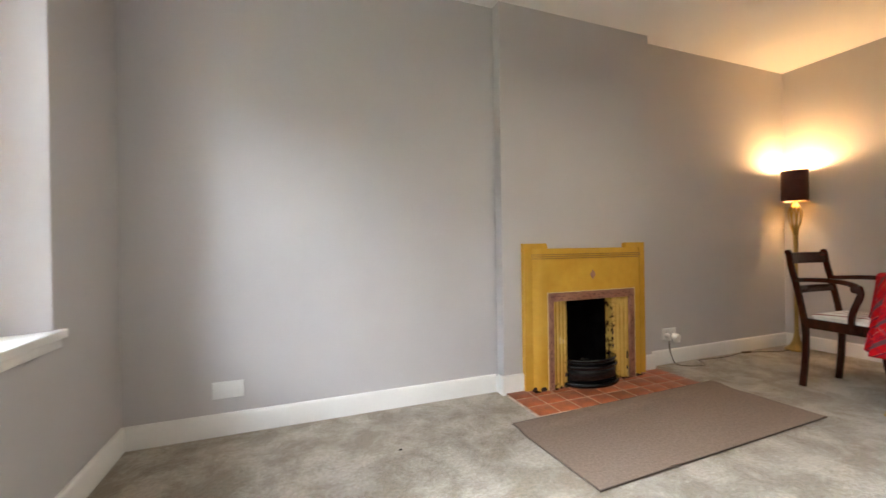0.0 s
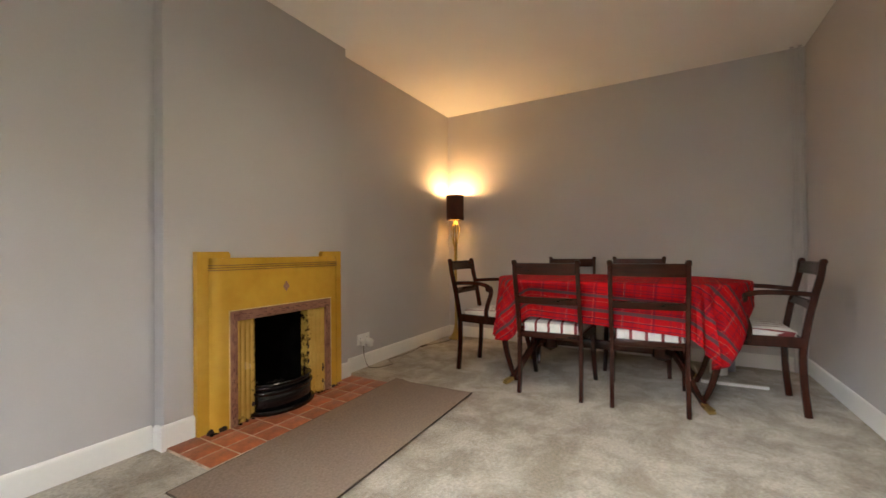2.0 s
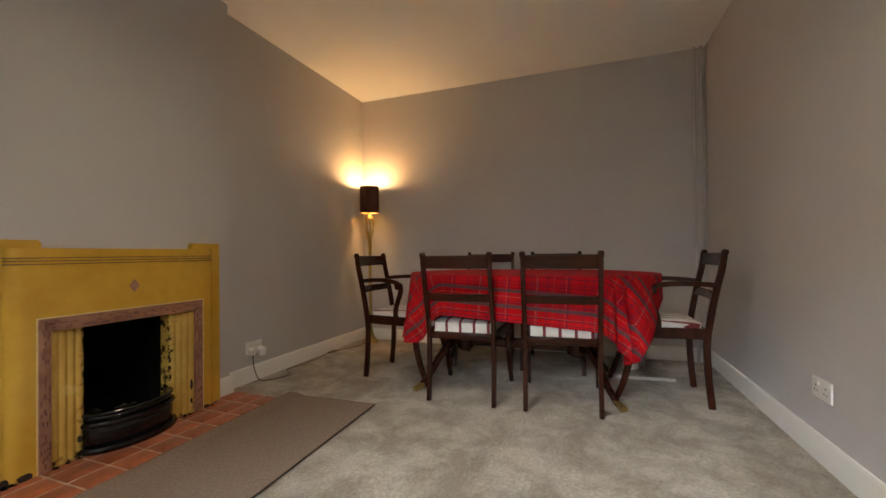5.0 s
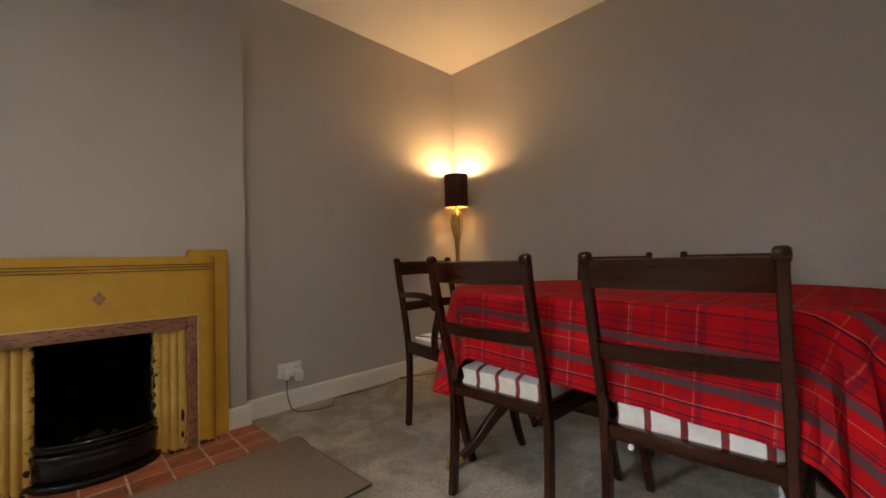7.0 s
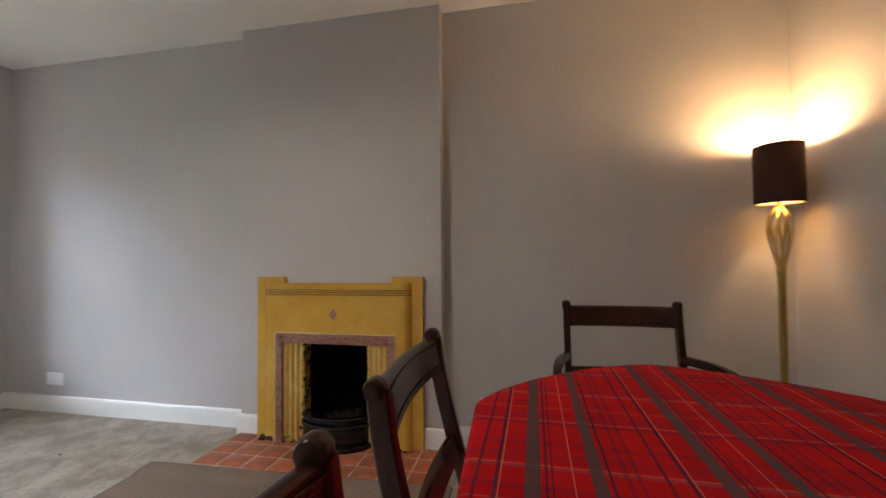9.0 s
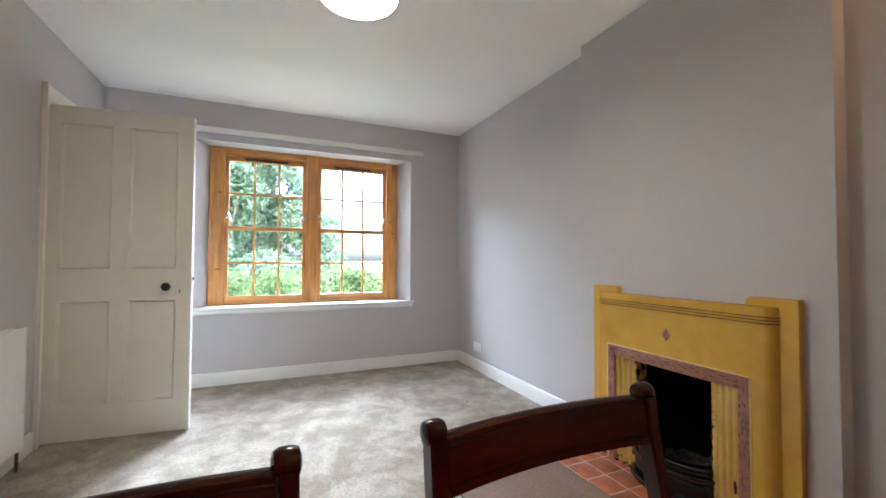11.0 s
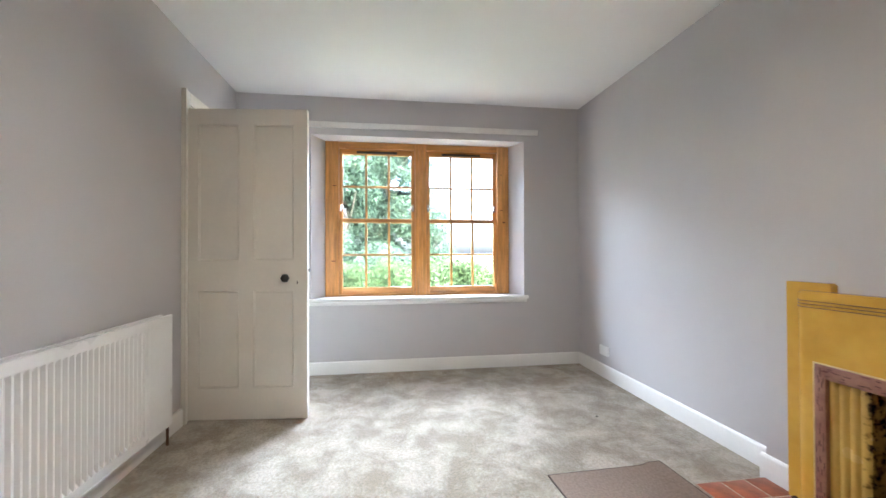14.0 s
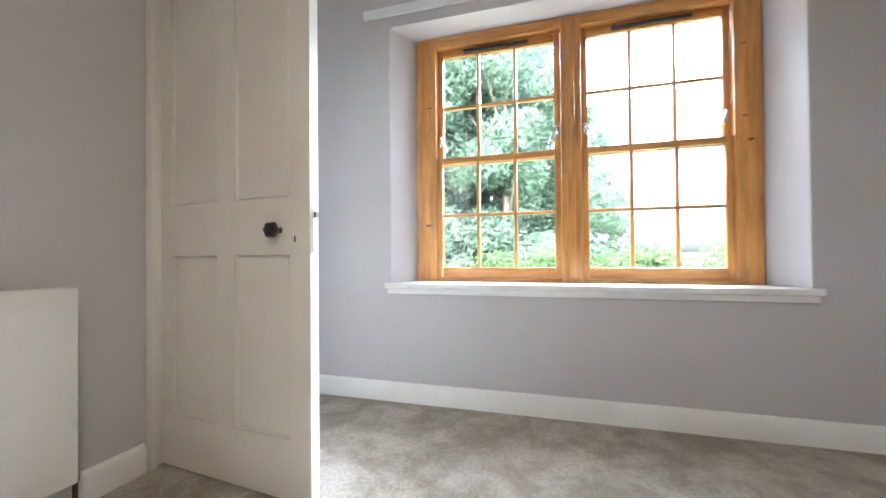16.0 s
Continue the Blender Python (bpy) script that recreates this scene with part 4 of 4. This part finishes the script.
# ---- dining chairs; local x is the way that the chair faces ----
def build_chair(arms, m, label):
    ob = thing("carver_chair" if arms else "dining_chair", m, label, "chair", "chairs round the dining table")
    hw = 0.197 if arms else 0.200       # half width at the back
    fw = 0.255 if arms else 0.235       # half width at the front
    rz = 0.420 if arms else 0.398       # middle of the seat rails
    fx, lean = 0.205, -0.310 if arms else -0.322
    for s in (-1, 1):
        bm = bmesh.new()
        sweep(bm, [(-0.236, s * hw, 0), (-0.220, s * hw, 0.18), (-0.216, s * hw, 0.36), (-0.234, s * hw, 0.50), (lean + 0.046, s * hw, 0.66), (lean + 0.016, s * hw, 0.79), (lean + 0.004, s * hw, 0.876)], 0.0245, (0.036, 0.033))
        part("back_post", bm, MAHOG, ob)
        bm = bmesh.new()
        lathe(bm, [(0.008, -0.0165), (0.015, -0.0140), (0.0178, -0.008), (0.0182, 0), (0.0178, 0.008), (0.015, 0.0140), (0.008, 0.0165)], sides=18)
        bm.transform(Matrix.Translation((lean, s * hw, 0.881)) @ Matrix.Rotation(radians(90), 4, "X"))
        part("scroll", bm, MAHOG, ob)
        bm = bmesh.new()
        sweep(bm, [(0.275, s * (fw - 0.012), 0), (0.225, s * (fw - 0.014), 0.12), (0.190, s * (fw - 0.016), 0.26), (0.180, s * (fw - 0.018), rz + 0.02)], (0.028, 0.038), (0.028, 0.042))
        part("front_leg", bm, MAHOG, ob)
        bm = bmesh.new()
        sweep(bm, [(-0.212, s * hw, rz), (0.195, s * (fw - 0.012), rz)], 0.026, 0.062, steps=1)
        part("side_rail", bm, MAHOG, ob)
    part("back_rail", boxes((-0.230, -0.204, -hw + 0.012, hw - 0.012, rz - 0.022, rz + 0.020), bev=0.004), MAHOG_H, ob)
    part("front_rail", boxes((0.176, 0.202, -fw + 0.026, fw - 0.026, rz - 0.031, rz + 0.031), bev=0.003), MAHOG_H, ob)

    def bowed_rail(za, zb, xa, xb, bow, thick, name, bead):
        bm = bmesh.new()
        rings = []
        for k in range(13):
            f = -1 + 2 * k / 12
            y, b = f * (hw - 0.008), -bow * (1 - f * f)
            c = thick / 2
            rings.append([(xa + b - c, y, za), (xa + b + c, y, za), (xb + b + c, y, zb - 0.004), (xb + b + c * 0.4, y, zb), (xb + b - c * 0.4, y, zb), (xb + b - c, y, zb - 0.004)])
        ring_skin(bm, rings)
        rail = part(name, bm, MAHOG_H, ob)
        if bead:
            for f in (0.16, 0.84):
                bm = bmesh.new()
                x, z = xa + (xb - xa) * f, za + (zb - za) * f
                tube(bm, [(x + thick / 2 - bow * (1 - g * g), g * (hw - 0.014), z) for g in (-1, -0.75, -0.5, -0.25, 0, 0.25, 0.5, 0.75, 1)], 0.0022, sides=6, steps=1)
                part("bead", bm, MAHOG_H, rail)

    bowed_rail(0.803, 0.879, lean + 0.014, lean + 0.003, 0.020, 0.022, "top_rail", True)
    bowed_rail(0.610, 0.656, lean + 0.061, lean + 0.047, 0.014, 0.018, "middle_rail", False)
    # padded seat
    bm = bmesh.new()
    rings = []
    for z, inset in ((rz + 0.016, 0.0), (rz + 0.034, -0.006), (0.470, 0.001), (0.482, 0.024), (0.489, 0.070)):
        ring = []
        for (x, y) in ((-0.202, -hw + 0.016), (fx - 0.002, -fw + 0.016), (fx - 0.002, fw - 0.016), (-0.202, hw - 0.016)):
            ring.append(Vector((x - math.copysign(inset, x), y - math.copysign(inset, y), z)))
        full = []
        for a, b in zip(ring, ring[1:] + ring[:1]):
            full += [a + (b - a) * f for f in (0.04, 0.28, 0.5, 0.72, 0.96)]
        rings.append(full)
    ring_skin(bm, rings)
    part("seat_pad", bm, SEAT, ob, "white damask seat with dark red stripes", sharp=60)
    if arms:
        for s in (-1, 1):
            bm = bmesh.new()
            sweep(bm, [(lean + 0.040, s * hw, 0.696), (-0.12, s * (hw + 0.040), 0.706), (0.0, s * (hw + 0.056), 0.702), (0.070, s * (hw + 0.056), 0.676), (0.080, s * (hw + 0.054), 0.628), (0.050, s * (hw + 0.048), 0.545), (0.034, s * (hw + 0.042), 0.475), (0.044, s * (hw + 0.034), 0.400)], (0.026, 0.026), (0.028, 0.030))
            part("arm", bm, MAHOG, ob)
            bm = bmesh.new()
            lathe(bm, [(0.010, -0.020), (0.024, -0.017), (0.026, 0), (0.024, 0.017), (0.010, 0.020)], sides=18)
            bm.transform(Matrix.Translation((0.066, s * (hw + 0.056), 0.666)) @ Matrix.Rotation(radians(90), 4, "X"))
            part("arm_scroll", bm, MAHOG, ob)
    return ob


SIDE_LABEL = "dark mahogany dining chair with a red-striped white seat"
ARM_LABEL = "dark mahogany carver chair with scrolled arms and striped seat"
side_chair = build_chair(False, pose(3.760, 0.812, 0, 0, 0, 1.5), SIDE_LABEL)
copy_thing(side_chair, pose(3.785, 0.240, 0, 0, 0, 3.5))
copy_thing(side_chair, pose(4.560, 0.900, 0, 0, 0, 186))
copy_thing(side_chair, pose(4.575, 0.350, 0, 0, 0, 181))
carver = build_chair(True, pose(4.003, 1.382, 0, 0, 0, -91), ARM_LABEL)
copy_thing(carver, pose(4.085, -0.320, 0, 0, 0, 91))

# ---- table and cloth ----
TX, TY, TZ = 4.030, 0.490, 0.750
TA, TB, STRAIGHT = 0.452, 0.820, 0.455


def outline(count, grow=0.0):
    """The rounded outline of the table top, with outward normals."""
    res = []
    for k in range(count):
        a = 2 * math.pi * k / count
        c, s = math.cos(a), math.sin(a)
        # straight sides, bowed ends
        x, y = (TA + grow) * math.copysign(abs(c) ** (2 / 1.42), c), (TB - STRAIGHT + grow) * math.copysign(abs(s) ** (2 / 1.42), s)
        res.append(Vector((x, y + math.copysign(STRAIGHT, y if abs(y) > 1e-9 else 1), 0)))
    # even spacing round the edge
    closed = res + [res[0]]
    acc = [0.0]
    for a, b in zip(closed, closed[1:]):
        acc.append(acc[-1] + (b - a).length)
    even, j = [], 0
    for k in range(count):
        d = acc[-1] * k / count
        while acc[j + 1] < d:
            j += 1
        even.append(closed[j].lerp(closed[j + 1], (d - acc[j]) / max(1e-9, acc[j + 1] - acc[j])))
    nrm = []
    for k in range(count):
        t = (even[(k + 1) % count] - even[k - 1]).normalized()
        nrm.append(Vector((t.y, -t.x, 0)))
    w = max(1, count // 72)
    nrm = [sum((nrm[(k + j) % count] for j in range(-w, w + 1)), Vector()).normalized() for k in range(count)]
    return even, nrm


table = thing("dining_table", pose(TX, TY, 0, 0, 0, 2.5), "dark mahogany twin-pedestal dining table with brass paw feet", "table")
pts, nrm = outline(96)
bm = bmesh.new()
ring_skin(bm, [[q + nn * g + Vector((0, 0, z)) for q, nn in zip(pts, nrm)] for z, g in ((TZ - 0.025, -0.012), (TZ - 0.012, 0), (TZ - 0.004, -0.003), (TZ, -0.010))])
part("tabletop", bm, MAHOG_H, table)
part("apron", boxes((-0.30, 0.30, -0.50, 0.50, TZ - 0.085, TZ - 0.025), bev=0.003), MAHOG_H, table)
for s in (-1, 1):
    py = 0.435 if s > 0 else -0.325
    bm = bmesh.new()
    lathe(bm, [(0.05, TZ - 0.085), (0.06, 0.62), (0.04, 0.60), (0.034, 0.52), (0.052, 0.44), (0.060, 0.38), (0.046, 0.33), (0.062, 0.31), (0.062, 0.22), (0.03, 0.20)], at=(0, py, 0), sides=24)
    part("pedestal", bm, MAHOG, table)
    for dx, dy in ((-1, 1), (1, 1)):
        d = Vector((dx * 0.36, s * 0.235, 0))
        u = d.normalized()
        bm = bmesh.new()
        path = [(u.x * r, py + u.y * r, z) for r, z in ((0.03, 0.27), (0.12, 0.275), (0.22, 0.20), (0.31, 0.095), (0.385, 0.035))]
        sweep(bm, path, (0.040, 0.028), (0.060, 0.030), side=(-u.y, u.x, 0))
        leg = part("sabre_leg", bm, MAHOG, table)
        bm = bmesh.new()
        sweep(bm, [(u.x * r, py + u.y * r, z) for r, z in ((0.375, 0.036), (0.405, 0.026), (0.440, 0.017))], (0.032, 0.044), (0.032, 0.026), side=(-u.y, u.x, 0))
        for k in (-1.2, -0.4, 0.4, 1.2):
            q = bmesh.ops.create_icosphere(bm, subdivisions=2, radius=0.0085)["verts"]
            bmesh.ops.translate(bm, verts=q, vec=(u.x * 0.442 - u.y * 0.013 * k, py + u.y * 0.442 + u.x * 0.013 * k, 0.010))
        part("paw_foot", bm, BRASS, leg, "brass lion paw castor foot")
part("stretcher", boxes((-0.025, 0.025, -0.28, 0.39, 0.235, 0.300), bev=0.006), MAHOG_H, table)


def cloth_bm():
    """A tartan cloth over the table: flat on top, hanging from the rim to the straight hems, in folds at the corners."""
    bm = bmesh.new()
    uv = bm.loops.layers.uv.new("UVMap")
    count = 288
    pts, nrm = outline(count, 0.004)
    CA, turn = 0.730, radians(-4.0)
    rows, steps = [], 26
    top = TZ + 0.004
    centre_uv = []
    for i, (q, nn) in enumerate(zip(pts, nrm)):
        # length of cloth left from the rim to the hem
        rq = Matrix.Rotation(-turn, 3, "Z") @ q
        rn = Matrix.Rotation(-turn, 3, "Z") @ nn
        fall = 9.0
        if abs(rn.x) > 1e-4:
            fall = min(fall, (math.copysign(CA, rn.x) - rq.x) / rn.x)
        CB = 1.085 if rn.y > 0 else 0.955
        if abs(rn.y) > 1e-4:
            fall = min(fall, (math.copysign(CB, rn.y) - rq.y) / rn.y)
        corner = min(abs(rn.x), abs(rn.y)) * 1.414
        fall = min(fall, 0.72 if rq.y < 0 else 0.46)
        col = []
        for k in range(9):
            f = k / 8
            col.append((q * f + Vector((0, 0, top)), q * f))
        for k in range(1, steps + 1):
            d = fall * k / steps
            roll = 0.010
            if d < roll * 1.5:
                a = d / roll
                out_, down = roll * math.sin(a), roll * (1 - math.cos(a))
            else:
                out_, down = roll * math.sin(1.5), roll * (1 - math.cos(1.5)) + (d - roll * 1.5)
            g = d / 0.35
            wave = (0.003 + 0.045 * corner ** 2) * g * math.sin(i * 2 * math.pi / count * (22 + 6 * corner)) + (0.004 + 0.008 * corner) * g * noise.noise(Vector((q.x * 6, q.y * 6, d * 3)))
            flare = 0.035 * g * corner + 0.002 * g
            col.append((q + nn * (out_ + wave + flare) + Vector((0, 0, top - down * (1 - 0.03 * corner))), q + nn * d))
        rows.append([(bm.verts.new(a), b) for a, b in col])
    for i in range(count):
        a, b = rows[i], rows[(i + 1) % count]
        for k in range(len(a) - 1):
            if k == 0:
                f = bm.faces.new((a[0][0], a[1][0], b[1][0]))
                us = (a[0][1], a[1][1], b[1][1])
            else:
                f = bm.faces.new((a[k][0], a[k + 1][0], b[k + 1][0], b[k][0]))
                us = (a[k][1], a[k + 1][1], b[k + 1][1], b[k][1])
            for lp, u in zip(f.loops, us):
                r = Matrix.Rotation(-turn, 3, "Z") @ u
                lp[uv].uv = (r.x + 3.0, r.y + 3.0)
    bmesh.ops.remove_doubles(bm, verts=bm.verts, dist=0.00005)
    return bm


cloth = tagged(link_bm("tablecloth", cloth_bm(), TARTAN, 60), "red tartan wool cloth hanging over the table", "tablecloth")
cloth.matrix_world = pose(TX, TY, 0, 0, 0, 2.5)
sol = cloth.modifiers.new("thick", "SOLIDIFY")
sol.thickness, sol.offset = 0.002, 1

# ---- scratching post under the table end ----
post = thing("scratching_post", pose(4.54, -0.255, 0, 0, 0, 4), "white cat scratching post on a carpeted square base", "scratching post")
part("base_board", boxes((-0.205, 0.205, -0.195, 0.195, 0, 0.020), bev=0.004), STONEB, post)
part("base_carpet", boxes((-0.200, 0.200, -0.190, 0.190, 0.020, 0.026), bev=0.002), CARPET, post, "beige carpet cover")
bm = bmesh.new()
lathe(bm, [(0.056, 0.026), (0.057, 0.03), (0.057, 0.42), (0.05, 0.425)], at=(0.0, 0.06, 0), sides=28)
part("column", bm, STONEB, post)
bm = bmesh.new()
lathe(bm, [(0.035, 0.026), (0.035, 0.42)], at=(0.12, -0.03, 0), sides=20)
part("column", bm, mat("grey_plush", (0.33, 0.34, 0.36), 0.95, vary=0.1), post, "grey plush column")
part("platform", boxes((-0.15, 0.19, -0.12, 0.15, 0.42, 0.445), bev=0.008), STONEB, post)

# ---- outside ----
struct("ground", boxes((-400, 400, -400, 400, -0.5, -0.35)), GRASS, "green lawn outside the window", "lawn")


def leaf_cloud(centres, count, size, seed, flat=0.6):
    """Leaves scattered over uneven clumps."""
    rng = np.random.default_rng(seed)
    c = np.array([q[:3] for q in centres])
    r = np.array([q[3] for q in centres])
    pick = rng.choice(len(c), count, p=r ** 2 / (r ** 2).sum())
    d = rng.normal(size=(count, 3))
    d /= np.linalg.norm(d, axis=1)[:, None]
    pos = c[pick] + d * (r[pick] * rng.uniform(0.55, 1.08, count))[:, None]
    a = rng.normal(size=(count, 3))
    a /= np.linalg.norm(a, axis=1)[:, None]
    b = np.cross(a, d + 0.3 * rng.normal(size=(count, 3)))
    b /= np.linalg.norm(b, axis=1)[:, None] + 1e-9
    s = size * rng.uniform(0.6, 1.3, count)[:, None]
    v = np.stack([pos - a * s, pos + b * s * 0.45, pos + a * s, pos - b * s * 0.45], axis=1).reshape(-1, 3)
    f = np.arange(count * 4).reshape(-1, 4)
    me = bpy.data.meshes.new("crown")
    me.from_pydata(v.tolist(), [], f.tolist())
    return me


def tree(x, y, height, spread, seed, low, label, material=None, leaf=0.085, count=48000):
    rnd = random.Random(seed)
    ob = thing("tree", pose(x, y, -0.35), label, "tree", "trees in the garden")
    bm = bmesh.new()
    tube(bm, [(0, 0, 0), (0.08, 0.05, height * 0.3), (0.0, 0.1, height * 0.6), (0.1, 0.0, height * 0.9)], [0.16, 0.03], sides=10)
    centres = []
    for k in range(9):
        a, z = rnd.uniform(0, 6.28), height * rnd.uniform(0.3, 0.8)
        tip = (spread * 0.7 * math.cos(a), spread * 0.7 * math.sin(a), z + height * 0.12)
        tube(bm, [(0.03, 0.05, z * 0.8), (tip[0] * 0.5, tip[1] * 0.5, z), tip], [0.05, 0.012], sides=6, steps=3)
    part("trunk", bm, BARK, ob)
    for k in range(34):
        a, rr = rnd.uniform(0, 6.28), spread * rnd.uniform(0.1, 0.85)
        z = height * rnd.uniform(low, 0.95)
        centres.append((rr * math.cos(a), rr * math.sin(a), z, spread * rnd.uniform(0.22, 0.42)))
    me = leaf_cloud(centres, count, leaf, seed)
    me.materials.append(material or LEAF)
    crown = new("crown", me)
    crown.parent = ob
    return ob


FULL = "leafy green garden tree with a full crown"
for x, y, h, sp, sd in ((-8.5, -3.2, 7.5, 2.4, 1), (-9.5, -0.9, 7.0, 2.0, 2), (-8.0, -6.0, 7.0, 2.6, 4), (-13.0, -2.6, 10.0, 3.2, 5), (-13.5, 0.4, 7.5, 2.2, 6), (-14.0, -7.0, 10.0, 3.5, 8), (-10.5, -9.5, 8.0, 3.0, 9)):
    tree(x, y, h, sp, sd, 0.05, FULL)
tree(-17.0, 2.7, 5.2, 1.5, 7, 0.15, "small leafy garden tree at the lawn edge", count=6000)


def bush(x, y, height, spread, seed, material, label):
    rnd = random.Random(seed)
    ob = thing("bush", pose(x, y, -0.35), label, "bush", "bushes in the garden")
    cs = [(rnd.uniform(-1, 1) * spread, rnd.uniform(-1, 1) * spread, rnd.uniform(0.1, 0.75) * height, height * rnd.uniform(0.22, 0.4)) for k in range(14)]
    me = leaf_cloud(cs, 3500, 0.07, seed)
    me.materials.append(material)
    foliage = new("foliage", me)
    foliage.parent = ob
    bm = bmesh.new()
    for k in range(5):
        a = rnd.uniform(0, 6.28)
        tube(bm, [(0, 0, 0), (0.3 * spread * math.cos(a), 0.3 * spread * math.sin(a), height * 0.6)], [0.025, 0.008], sides=5, steps=1)
    part("stems", bm, BARK, ob)


for x, y, h, s, sd, m in ((-4.6, -1.3, 1.15, 0.7, 21, LEAF_P), (-5.2, 0.1, 1.25, 0.7, 22, LEAF_P), (-6.5, -2.8, 1.5, 0.8, 23, LEAF_P), (-7.5, 2.2, 1.3, 0.8, 24, LEAF_P), (-8.0, 3.8, 1.5, 0.9, 25, LEAF_P), (-7.0, 0.9, 1.2, 0.7, 26, LEAF_P)):
    bush(x, y, h, s, sd, m, "pale green garden bush under the window view")

# ---- hearth tiles, last ----
hearth = thing("hearth", pose(0, 0, 0), "hearth of red quarry tiles with pale joints", "hearth")
HX0, HX1, HY0, HY1 = 1.930, 3.235, 1.872, B
part("grout_bed", boxes((HX0, HX1, HY0, HY1, -0.004, 0.0106)), GROUT, hearth)
tile_me = None
cols_n, rows_n = 9, 3
tw, th = (HX1 - HX0) / cols_n, (HY1 - HY0) / rows_n
for j in range(rows_n):
    for i in range(cols_n):
        if tile_me is None:
            t_ob = part("tile", boxes((-tw / 2 + 0.004, tw / 2 - 0.004, -th / 2 + 0.004, th / 2 - 0.004, 0.0, 0.012), bev=0.002), QUARRY, hearth)
            tile_me = t_ob.data
        else:
            t_ob = new("tile", tile_me)
            t_ob.parent = hearth
        t_ob.location = (HX0 + tw * (i + 0.5), HY0 + th * (j + 0.5), random.Random(i * 7 + j).uniform(-0.0008, 0.0008))
n, l, p = tree_nodes(QUARRY)
oi, hs = n.new("ShaderNodeObjectInfo"), n.new("ShaderNodeHueSaturation")
mr = n.new("ShaderNodeMapRange")
mr.inputs["To Min"].default_value, mr.inputs["To Max"].default_value = 0.72, 1.2
l.new(oi.outputs["Random"], mr.inputs["Value"])
l.new(mr.outputs[0], hs.inputs["Value"])
l.new([x for x in n if x.type == "MIX"][0].outputs[2], hs.inputs["Color"])
l.new(hs.outputs[0], p.inputs["Base Color"])
